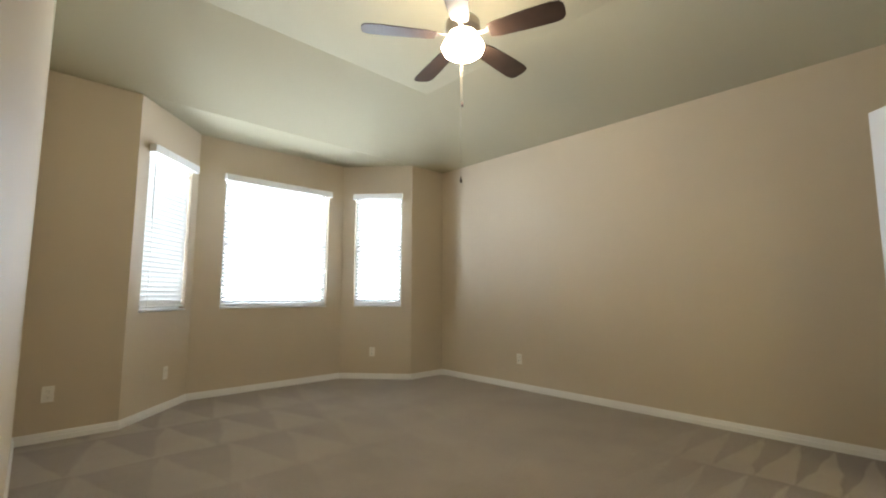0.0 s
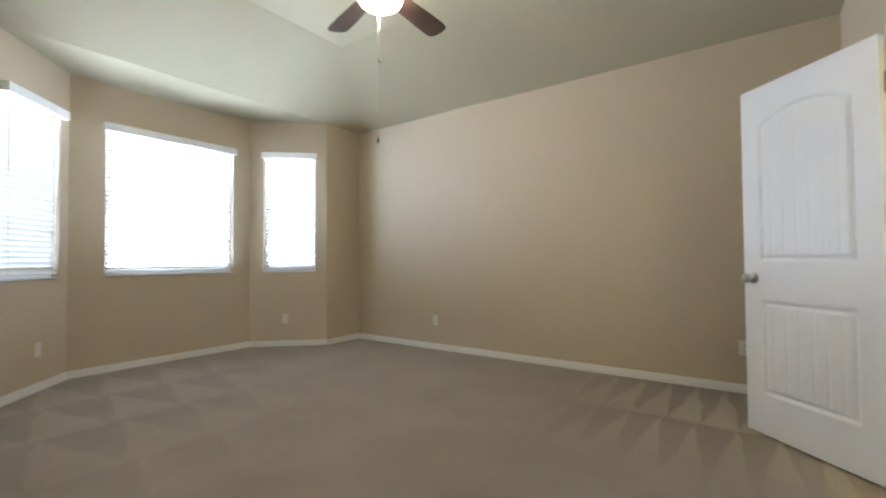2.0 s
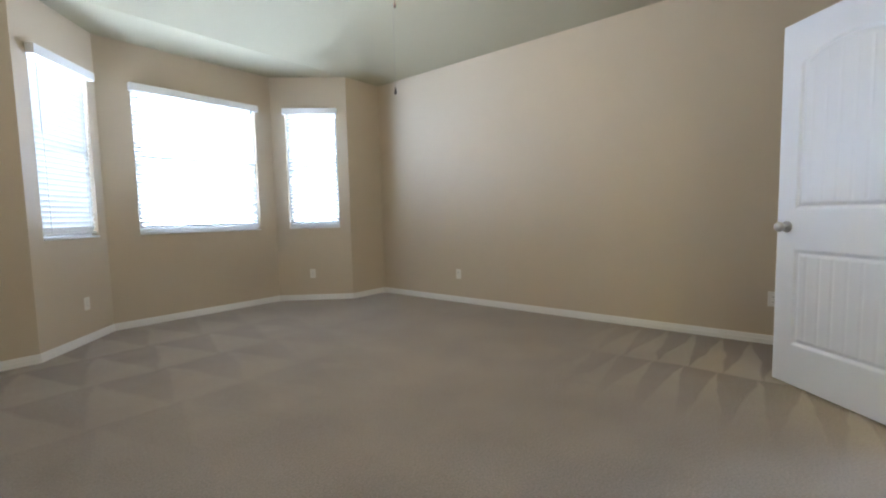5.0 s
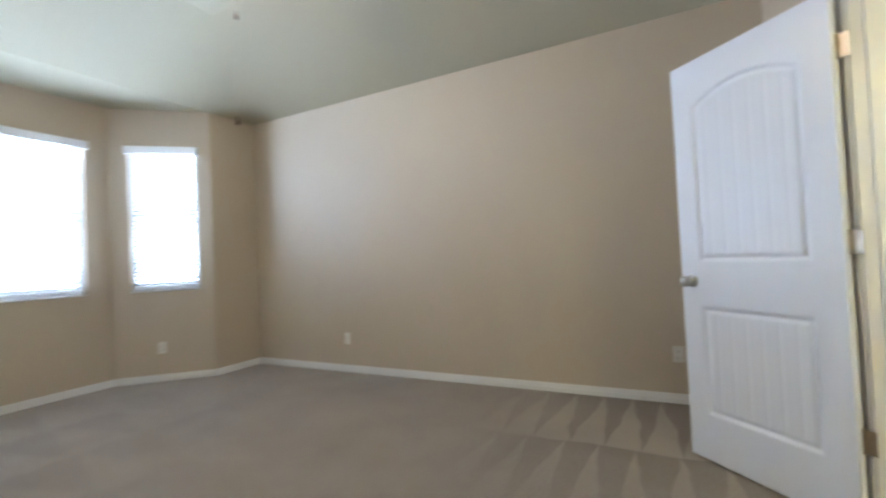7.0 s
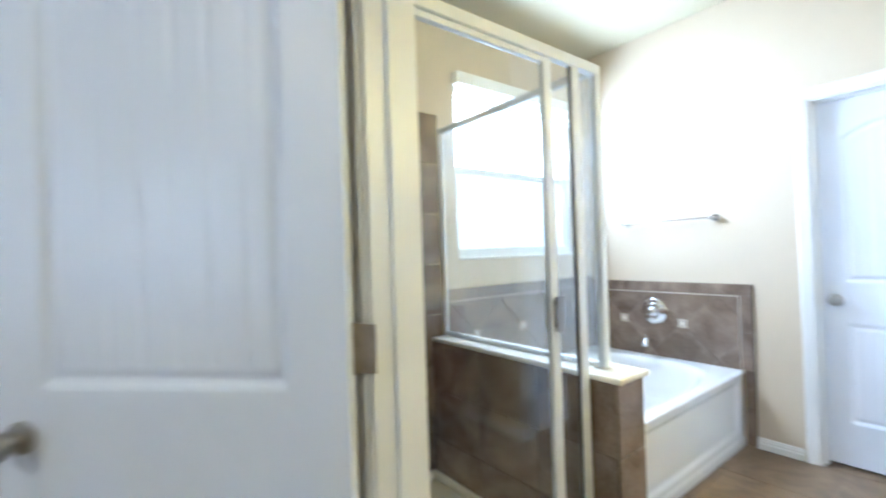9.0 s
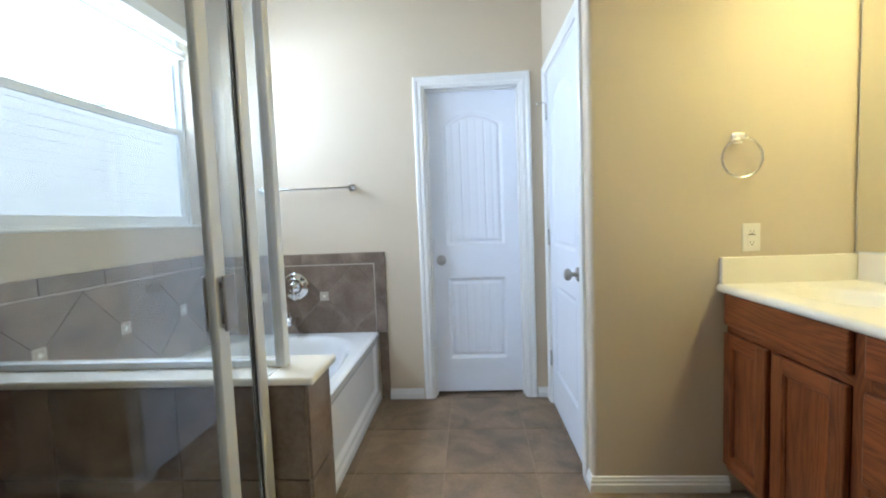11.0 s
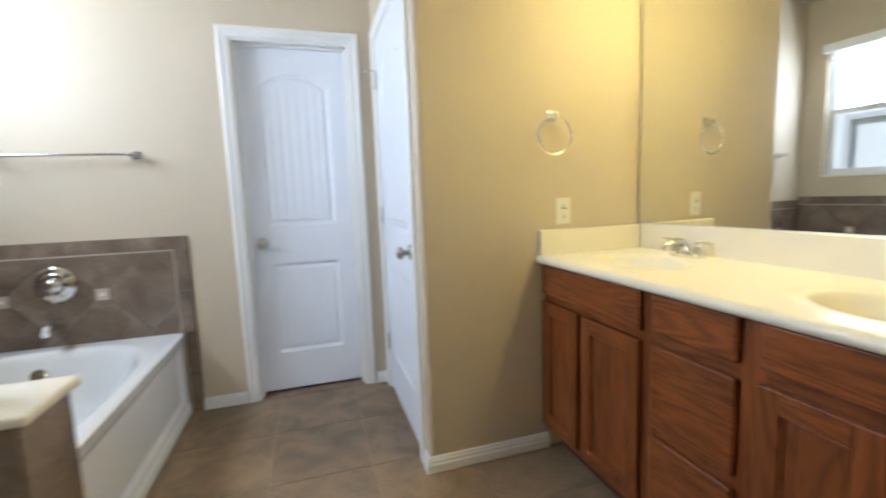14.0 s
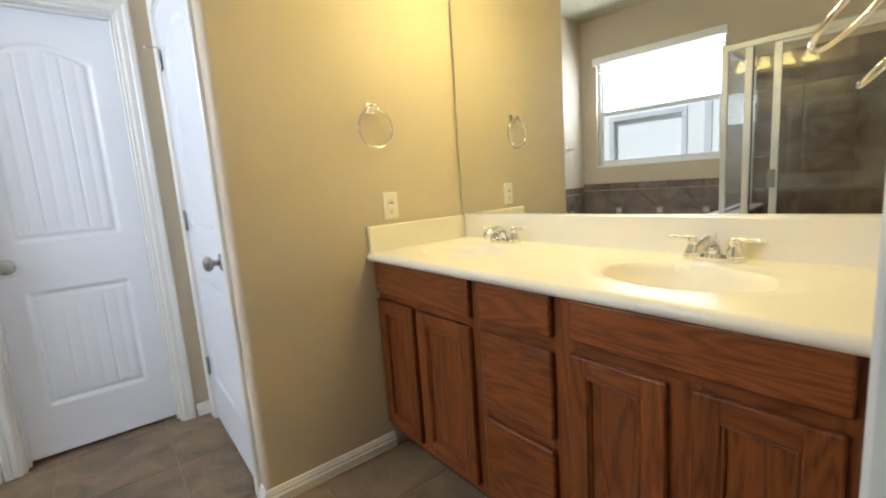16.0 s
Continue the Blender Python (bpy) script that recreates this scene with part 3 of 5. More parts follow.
def door_frame(name, width, depth, m, label, sides):
    """Jambs, stops and casings of a doorway. Local x across the opening, y through the wall from 0 to depth, z up."""
    t = base(name, m, label, "door frame", kind="structure")
    part("jamb", boxes((0, 0.018, 0, depth, 0, DH), bev=0.002), TRIM, t)
    part("jamb", boxes((width - 0.018, width, 0, depth, 0, DH), bev=0.002), TRIM, t)
    part("head_jamb", boxes((0.018, width - 0.018, 0, depth, DH - 0.018, DH), bev=0.002), TRIM, t)
    s0, s1 = sides["stop"]
    part("door_stop", boxes((0.018, 0.029, s0, s1, 0, DH - 0.018), (width - 0.029, width - 0.018, s0, s1, 0, DH - 0.018), (0.0295, width - 0.0295, s0, s1, DH - 0.029, DH - 0.018), bev=0.002), TRIM, t)
    if sides.get("front"):
        casing("casing", width - 0.010, DH - 0.005, Matrix.Translation((0.005, 0, 0)) @ pose(0, 0, 0, 90), t)
    return t


# bathroom doorway: front is the bedroom side, so x runs from east to west
door_frame("door_frame_1", DX1 - DX0, Y0 - BN, pose(DX1, Y0, 0, 0, 0, 180), "white painted door frame with moulded casing", {"front": True, "stop": (0.045, Y0 - BN - 0.001)})
tagged(part("trim_return", boxes((2.06, 2.262, -0.076, BN - 0.0005, 0, DH + 0.06), bev=0.003), TRIM), "white painted trim return beside the bathroom doorway", "trim", kind="structure")
door_frame("door_frame_2", D2X1 - D2X0, 0.12, pose(D2X1, BS, 0, 0, 0, 180), "white painted door frame with moulded casing", {"front": True, "stop": (0.045, 0.068)})
door_frame("door_frame_3", D3Y1 - D3Y0, 0.12, pose(VX, D3Y0, 0, 0, 0, 90), "white painted closet door frame", {"front": True, "stop": (0.042, 0.065)})


# ---- doors ----
def leaf_mesh(width, height, thick, step=0.007):
    """A moulded two-panel door skin with an arched top panel and plank grooves; the face looks to -y."""
    nx, nz = int(width / step), int(height / step)
    xs, zs = np.linspace(0, width, nx + 1), np.linspace(0, height, nz + 1)
    X, Z = np.meshgrid(xs, zs)
    s = 0.112 if width > 0.65 else 0.105
    cx, half = width / 2, width / 2 - s
    arch = 1.795 + 0.075 * np.clip(1 - ((X - cx) / half) ** 2, 0, 1)
    depth = np.zeros_like(X)
    for z0, z1 in ((0.235, np.full_like(X, 0.775)), (1.005, arch)):
        d = np.minimum(np.minimum(half - np.abs(X - cx), Z - z0), z1 - Z)
        ogee = np.interp(d, [0, 0.004, 0.012, 0.020, 0.030, 0.036], [0, 0.003, 0.010, 0.0105, 0.005, 0.004])
        inner = d > 0.036
        pitch = (2 * half - 0.072) / 6
        g = np.abs(((X - cx) / pitch) % 1 - 0.5) * pitch
        groove = np.where(inner, 0.0035 * np.clip(1 - g / 0.0065, 0, 1), 0)
        depth = np.where(d > 0, ogee + groove, depth)
    front = np.stack([X, depth, Z], -1).reshape(-1, 3)
    n = len(front)
    idx = np.arange(n).reshape(nz + 1, nx + 1)
    faces = np.stack([idx[:-1, :-1], idx[:-1, 1:], idx[1:, 1:], idx[1:, :-1]], -1).reshape(-1, 4).tolist()
    border = [*idx[0, :], *idx[1:, -1], *idx[-1, -2::-1], *idx[-2:0, 0]]
    back = [(front[i][0], thick, front[i][2]) for i in border]
    m = len(border)
    faces += [(border[k], n + k, n + (k + 1) % m, border[(k + 1) % m]) for k in range(m)]
    faces.append(list(range(n, n + m))[::-1])
    me = bpy.data.meshes.new("leaf")
    me.from_pydata(front.tolist() + back, [], faces)
    bm = bmesh.new()
    bm.from_mesh(me)
    bpy.data.meshes.remove(me)
    return bm


KNOB = [(0.0, 0.0), (0.033, 0.0), (0.033, 0.004), (0.029, 0.009), (0.014, 0.011), (0.0115, 0.016), (0.0115, 0.028), (0.016, 0.033), (0.024, 0.037), (0.0285, 0.045), (0.0285, 0.052), (0.024, 0.060), (0.014, 0.0645), (0.0, 0.066)]


def door(name, width, m, label, knob_x, hinge_x, both=False, hinges=True, metal=None):
    """A hung leaf. Local x across, face to -y at y = 0, z up."""
    t = base(name, m, label, "door", kind="structure")
    part("leaf", leaf_mesh(width, 2.028, 0.035), DOORP, t, sharp=50)
    k = part("door_knob", lathe(bmesh.new(), KNOB, 28, pose(knob_x, 0, 0.905, 90)), NICKEL, t, "round satin nickel door knob")
    if both:
        part("door_knob", lathe(bmesh.new(), KNOB, 28, pose(knob_x, 0.035, 0.905, -90)), NICKEL, t, "round satin nickel door knob")
    part("latch_plate", boxes((knob_x - 0.0005 + (0.062 if knob_x > width / 2 else -0.062), knob_x + 0.0005 + (0.062 if knob_x > width / 2 else -0.062), 0.006, 0.029, 0.875, 0.935)), NICKEL, t)
    return t


def hinge(m, parent_name_label, w1, angle, metal):
    """A butt hinge: two leaves with rounded corners and a knuckle; angle is how far the second leaf is turned."""
    t = base("door_hinge", m, parent_name_label, "hinge", "door hinges")
    for k, a in enumerate((0, angle)):
        bm = boxes((0.004, w1, -0.0012, 0.0012, -0.045, 0.045), bev=0.0005, segs=1)
        for z in (-0.03, 0.0, 0.03):
            lathe(bm, [(0, 0), (0.004, 0), (0.003, 0.0012), (0, 0.0014)], 10, pose(w1 * (0.62 if z else 0.42), -0.0012, z, 90))
        bmesh.ops.transform(bm, matrix=pose(0, 0, 0, 0, 0, a), verts=bm.verts)
        part("hinge_leaf", bm, metal, t)
    part("knuckle", lathe(bmesh.new(), [(0, -0.049), (0.004, -0.048), (0.0055, -0.045), (0.0055, -0.016), (0.0050, -0.015), (0.0055, -0.014), (0.0055, 0.014), (0.0050, 0.015), (0.0055, 0.016), (0.0055, 0.045), (0.004, 0.048), (0, 0.049)], 12), metal, t)
    return t


PIN = (3.0, 0.115)
SWING = 45.0
# leaf of the bathroom door, swung back into the bedroom: its bath face looks at the room
ca, sa = math.cos(radians(SWING)), math.sin(radians(SWING))
face0 = (PIN[0] - 0.037 * sa + 0.003 * ca, PIN[1] + 0.037 * ca + 0.003 * sa)
tagged(door("door_1", 0.735, Matrix.Translation((face0[0] + 0.735 * ca, face0[1] + 0.735 * sa, 0.014)) @ pose(0, 0, 0, 0, 0, SWING + 180), "open white moulded two-panel plank door", 0.062, 0.735, both=True), kind="structure")
for z in (0.345, 1.085, 1.825):
    hinge(pose(PIN[0] - 0.004, PIN[1] + 0.004, z, 0, 0, 222), "antique brass butt hinge on the bathroom door", 0.040, 62, BRASS)
door("door_2", D2X1 - D2X0 - 0.042, pose(D2X1 - 0.021, BS - 0.070, 0.017, 0, 0, 180), "closed white moulded two-panel plank door", 0.062, 0.5)
door("door_3", D3Y1 - D3Y0 - 0.042, pose(VX - 0.004, D3Y0 + 0.021, 0.012, 0, 0, 90), "closed white moulded closet door", D3Y1 - D3Y0 - 0.104, 0.0)
for z in (0.30, 1.06, 1.82):
    hinge(pose(VX + 0.006, D3Y0 + 0.019, z, 0, 0, 90), "satin nickel butt hinge on the closet door", 0.020, 180, NICKEL)
# pin door stop on the upper hinge of the closet door
t = base("hinge_stop", pose(VX + 0.006, D3Y0 + 0.019, 1.872), "small satin nickel hinge-pin door stop", "door stop")
part("arm", tube(bmesh.new(), [(0, 0, 0.0), (0.010, -0.004, 0.004), (0.045, -0.018, 0.004)], 0.0028, 8), NICKEL, t)
part("bumper", lathe(bmesh.new(), [(0, 0), (0.006, 0), (0.006, 0.010), (0, 0.012)], 12, pose(0.045, -0.018, 0.004, 0, 90, -20)), VINYL, t)


# ---- windows and blinds ----
def window(name, w, h, m, label):
    """A single-hung vinyl window set in the wall. Local x across from the middle, y outwards, z up from the opening's foot."""
    t = base(name, m, label, "window", kind="structure")
    f = 0.026
    part("window_frame", boxes((-w / 2, -w / 2 + f, 0.055, 0.11, 0, h), (w / 2 - f, w / 2, 0.055, 0.11, 0, h), (-w / 2 + f, w / 2 - f, 0.055, 0.11, h - f, h), (-w / 2 + f, w / 2 - f, 0.055, 0.11, 0, f), bev=0.003), VINYL, t)
    s, r = 0.024, 0.040
    for z0, z1, y in ((f, h * 0.5 + 0.016, 0.062), (h * 0.5 - 0.016, h - f, 0.084)):
        a, b = -w / 2 + f, w / 2 - f
        sash = part("sash", boxes((a, a + s, y, y + 0.020, z0, z1), (b - s, b, y, y + 0.020, z0, z1), (a + s, b - s, y, y + 0.020, z0, z0 + r), (a + s, b - s, y, y + 0.020, z1 - r, z1), bev=0.002), VINYL, t)
        p = part("pane", boxes((a + s - 0.004, b - s + 0.004, y + 0.008, y + 0.012, z0 + r - 0.004, z1 - r + 0.004)), PANE, sash)
        p.visible_shadow = False
    part("sash_lock", boxes((-0.03, 0.03, 0.050, 0.064, h * 0.5 + 0.016, h * 0.5 + 0.028), bev=0.004), VINYL, t)
    part("window_sill", boxes((-w / 2 - 0.0, w / 2, -0.012, 0.056, -0.004, 0.012), bev=0.005), TRIM, t)
    return t


def blind(w, h, m, label, tilt, drop=0.0, group="bedroom window blinds"):
    t = base("window_blind", m, label, "blind", group)
    bm = boxes((-w / 2 - 0.022, w / 2 + 0.022, -0.062, -0.050, h - 0.052, h + 0.022), (-w / 2 - 0.022, -w / 2 - 0.012, -0.050, -0.002, h - 0.052, h + 0.022), (w / 2 + 0.012, w / 2 + 0.022, -0.050, -0.002, h - 0.052, h + 0.022), bev=0.003)
    part("valance", bm, SLATM, t, "white blind valance")
    part("head_rail", boxes((-w / 2 + 0.006, w / 2 - 0.006, -0.048, 0.0, h - 0.035, h + 0.008), bev=0.003), SLATM, t)
    part("bottom_rail", boxes((-w / 2 + 0.008, w / 2 - 0.008, 0.004, 0.050, drop + 0.022, drop + 0.040), bev=0.004), SLATM, t)
    n = int((h - drop - 0.09) / 0.0435)
    bm = bmesh.new()
    rows = [[bm.verts.new((x, y, 0.004 * (1 - (y / 0.025) ** 2) + dz)) for y in (-0.025, -0.0125, 0, 0.0125, 0.025)] for dz in (0.0, 0.0028) for x in (-w / 2 + 0.008, w / 2 - 0.008)]
    for k in range(4):
        bm.faces.new((rows[0][k], rows[0][k + 1], rows[1][k + 1], rows[1][k]))
        bm.faces.new((rows[2][k], rows[3][k], rows[3][k + 1], rows[2][k + 1]))
        bm.faces.new((rows[0][k], rows[2][k], rows[2][k + 1], rows[0][k + 1]))
        bm.faces.new((rows[1][k], rows[1][k + 1], rows[3][k + 1], rows[3][k]))
    bm.faces.new((rows[0][0], rows[1][0], rows[3][0], rows[2][0]))
    bm.faces.new((rows[0][4], rows[2][4], rows[3][4], rows[1][4]))
    me = finish("slat", bm, BACKLIT)
    for k in range(n):
        s = new("slat", me)
        s.parent = t
        s.matrix_basis = pose(0, 0.026, drop + 0.062 + k * 0.0435, tilt + random.uniform(-1.2, 1.2))
    for x in (-w * 0.36, w * 0.36):
        part("ladder_cord", tube(bmesh.new(), [(x, 0.002, drop + 0.03), (x, 0.002, h - 0.03)], 0.0012, 6), SLATM, t)
    part("tilt_wand", tube(bmesh.new(), [(-w / 2 + 0.05, -0.020, h - 0.06), (-w / 2 + 0.05, -0.022, h - 0.62)], 0.004, 8), SLATM, t)
    return t


for n, (a, b, u0, u1) in WIN.items():
    m = along(a, b, (u0 + u1) / 2, WZ0)
    window(n, u1 - u0, WZ1 - WZ0, m, "white vinyl single-hung window flooded with daylight")
    blind(u1 - u0 - 0.012, WZ1 - WZ0 - 0.03, m @ Matrix.Translation((0, 0, 0.012)), "white two-inch slat blind, lowered with open slats", -70 if n == "window_1" else -33)
mb = along((BE, BS), (BE, BN), (-1.858 - BS), BZ0)
window("window_4", 1.218, BZ1 - BZ0, mb, "white vinyl bathroom window with a raised blind")
blind(1.206, BZ1 - BZ0 - 0.03, mb @ Matrix.Translation((0, 0, 0.012)), "white two-inch slat blind, drawn all the way up", 0, 0.98, "bathroom window blind")


# ---- ceiling fan ----
def ceiling_fan(m):
    t = base("ceiling_fan", m, "five-blade ceiling fan with dark blades and lit globe", "ceiling fan")
    part("canopy", lathe(bmesh.new(), [(0, 0.032), (0.075, 0.032), (0.075, -0.005), (0.06, -0.04), (0.02, -0.065), (0.0, -0.065)], 32), FANMETAL, t)
    part("downrod", lathe(bmesh.new(), [(0, -0.06), (0.0125, -0.06), (0.0125, -0.205), (0, -0.205)], 16), FANMETAL, t)
    part("motor_housing", lathe(bmesh.new(), [(0, -0.195), (0.035, -0.195), (0.045, -0.21), (0.095, -0.225), (0.115, -0.25), (0.118, -0.30), (0.10, -0.335), (0.07, -0.350), (0, -0.350)], 40), FANMETAL, t)
    part("light_fitter", lathe(bmesh.new(), [(0, -0.346), (0.055, -0.346), (0.060, -0.355), (0.056, -0.368), (0, -0.368)], 32), FANMETAL, t)
    part("globe", lathe(bmesh.new(), [(0.046, -0.366), (0.052, -0.370), (0.100, -0.380), (0.132, -0.400), (0.142, -0.424), (0.130, -0.452), (0.100, -0.474), (0.062, -0.488), (0.034, -0.496), (0.022, -0.504), (0, -0.507)], 40), GLOBE, t, "lit frosted schoolhouse globe")
    for k in range(5):
        r = pose(0, 0, -0.352, 0, 0, 72 * k)
        bm = bmesh.new()
        outline = [(0.185, -0.052), (0.24, -0.066), (0.45, -0.078), (0.60, -0.082), (0.648, -0.073), (0.668, -0.042), (0.672, 0.0), (0.668, 0.042), (0.648, 0.073), (0.60, 0.082), (0.45, 0.078), (0.24, 0.066), (0.185, 0.052)]
        prism(bm, outline, -0.003, 0.003)
        bmesh.ops.transform(bm, matrix=r @ pose(0, 0, 0, -11, 0, 0), verts=bm.verts)
        blade = part("blade", bm, BLADE, t, "dark walnut fan blade")
        bm = bmesh.new()
        box(bm, 0.085, 0.19, -0.012, 0.012, 0.004, 0.010, bev=0.002)
        prism(bm, [(0.17, -0.030), (0.25, -0.034), (0.262, 0.0), (0.25, 0.034), (0.17, 0.030)], 0.0035, 0.0075)
        bmesh.ops.transform(bm, matrix=r @ pose(0, 0, 0, -11, 0, 0), verts=bm.verts)
        part("blade_iron", bm, FANMETAL, blade)
    for (x, y), z in (((0.084, 0.082), -0.735), ((0.078, 0.090), -1.270)):
        part("pull_chain", tube(bmesh.new(), [(x * 0.45, y * 0.45, -0.358), (x * 0.8, y * 0.8, -0.352), (x * 1.1, y * 1.1, -0.37), (x * 1.15, y * 1.15, -0.42), (x * 1.15, y * 1.15, z)], 0.0011, 6), FANMETAL, t)
        part("pull_pendant", lathe(bmesh.new(), [(0, 0.024), (0.003, 0.022), (0.004, 0.012), (0.0085, -0.004), (0.009, -0.014), (0.005, -0.022), (0, -0.023)], 14, pose(x * 1.15, y * 1.15, z - 0.015)), BLADE, t, "dark wooden pull")
    return t


ceiling_fan(pose(2.235, 2.50, H2 - 0.032, 0, 0, 2))


# ---- wall plates ----
def outlet(m, label, double=True, gfci=False):
    t = base("wall_outlet", m, label, "outlet", "wall outlets")
    part("plate", boxes((-0.035, 0.035, -0.0055, 0.0, -0.057, 0.057), bev=0.0025), PLATE, t)
    if gfci:
        part("face", boxes((-0.017, 0.017, -0.008, -0.005, -0.034, 0.034), bev=0.001), PLATE, t)
        part("button", boxes((-0.009, 0.009, -0.0095, -0.0075, -0.002, 0.005), (-0.009, 0.009, -0.0095, -0.0075, -0.012, -0.005), bev=0.0006), PLATE, t)
        part("rating_mark", boxes((-0.013, 0.013, -0.0085, -0.0078, 0.010, 0.014)), SLOT, t)
        zs = (-0.022, 0.022)
    else:
        zs = (-0.0195, 0.0195)
        for z in zs:
            part("receptacle", boxes((-0.0165, 0.0165, -0.008, -0.005, z - 0.0135, z + 0.0135), bev=0.004), PLATE, t)
    for z in zs:
        part("slots", boxes((-0.0075, -0.0055, -0.0086, -0.0075, z - 0.001, z + 0.007), (0.0055, 0.0075, -0.0086, -0.0075, z - 0.002, z + 0.008), (-0.0025, 0.0025, -0.0086, -0.0075, z - 0.0095, z - 0.005)), SLOT, t)
    return t


outlet(along((XR, Y0), (XR, Y1), 3.645 - Y0, 0.335), "ivory duplex outlet low on the wall")
outlet(along((XR, Y0), (XR, Y1), 0.69 - Y0, 0.345), "ivory duplex outlet low on the wall behind the door")
outlet(along(B3, B2, 0.495, 0.335), "ivory duplex outlet under the bay window")
outlet(along(B1, B0, 0.36, 0.335), "ivory duplex outlet under the bay window")
outlet(along(B0, (XL, Y1), 0.43, 0.335), "ivory duplex outlet low on the return wall")

# ---- bathroom: vanity ----
def cabinet_door(t, y0, y1, z0, z1):
    x, f = 0.512, 0.055
    d = part("cabinet_door", boxes((x, x + 0.019, y0, y0 + f, z0, z1), (x, x + 0.019, y1 - f, y1, z0, z1), bev=0.0045), OAKV, t)
    for a, b in ((z0 + 0.0005, z0 + f), (z1 - f, z1 - 0.0005)):
        part("rail", boxes((x + 0.0005, x + 0.0185, y0 + f - 0.004, y1 - f + 0.004, a, b), bev=0.004), OAKH, d)
    bm = boxes((x + 0.001, x + 0.008, y0 + f - 0.003, y1 - f + 0.003, z0 + f - 0.003, z1 - f + 0.003))
    part("door_panel", bm, OAKV, d)
    q = 0.007
    bead = boxes((x + 0.008, x + 0.0145, y0 + f, y0 + f + q, z0 + f, z1 - f), (x + 0.008, x + 0.0145, y1 - f - q, y1 - f, z0 + f, z1 - f), (x + 0.008, x + 0.0145, y0 + f + q, y1 - f - q, z0 + f, z0 + f + q), (x + 0.008, x + 0.0145, y0 + f + q, y1 - f - q, z1 - f - q, z1 - f), bev=0.003)
    part("bead", bead, OAKV, d)
    return d


van = base("vanity_cabinet", pose(BW, VY, 0), "reddish stained oak double vanity cabinet", "vanity")
VL = VE - VY - 0.003
part("carcass", boxes((0.012, 0.024, 0.004, VL, 0.10, 0.855), (0.024, 0.492, 0.004, 0.018, 0.10, 0.855), (0.024, 0.492, VL - 0.014, VL, 0.10, 0.855), (0.024, 0.492, 0.018, VL - 0.014, 0.10, 0.116)), OAKV, van)
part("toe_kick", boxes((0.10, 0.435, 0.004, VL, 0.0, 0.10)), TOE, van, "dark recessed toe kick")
YS = [0.004, 0.600, 0.634, 0.920, 0.960, 1.500, VL]
stiles = [(0.492, 0.512, 0.004, 0.018, 0.10, 0.855), (0.492, 0.512, 0.588, 0.648, 0.10, 0.855), (0.492, 0.512, 0.905, 0.975, 0.10, 0.855), (0.492, 0.512, 1.470, VL, 0.10, 0.855), (0.492, 0.512, 0.262, 0.292, 0.15, 0.70), (0.492, 0.512, 1.19, 1.27, 0.15, 0.72)]
rails = [(0.4925, 0.5115, 0.018, VL, 0.100, 0.150), (0.4925, 0.5115, 0.018, VL, 0.825, 0.8545), (0.4925, 0.5115, 0.018, VL, 0.690, 0.760), (0.4925, 0.5115, 0.648, 0.905, 0.385, 0.460)]
for row in stiles:
    part("face_stile", boxes(row, bev=0.0015, segs=1), OAKV, van)
for row in rails:
    part("face_rail", boxes(row, bev=0.0015, segs=1), OAKH, van)
part("false_front", boxes((0.5125, 0.531, 0.010, 0.594, 0.722, 0.852), bev=0.006), OAKH, van)
part("false_front", boxes((0.5125, 0.531, 0.968, 1.494, 0.742, 0.852), bev=0.006), OAKH, van)
for z0, z1 in ((0.734, 0.852), (0.440, 0.696), (0.135, 0.408)):
    part("drawer_front", boxes((0.5125, 0.531, 0.642, 0.912, z0, z1), bev=0.006), OAKH, van)
for y0, y1, z1 in ((0.010, 0.262, 0.690), (0.292, 0.590, 0.690), (0.965, 1.206, 0.708), (1.256, 1.488, 0.712)):
    cabinet_door(van, y0, y1, 0.130, z1)


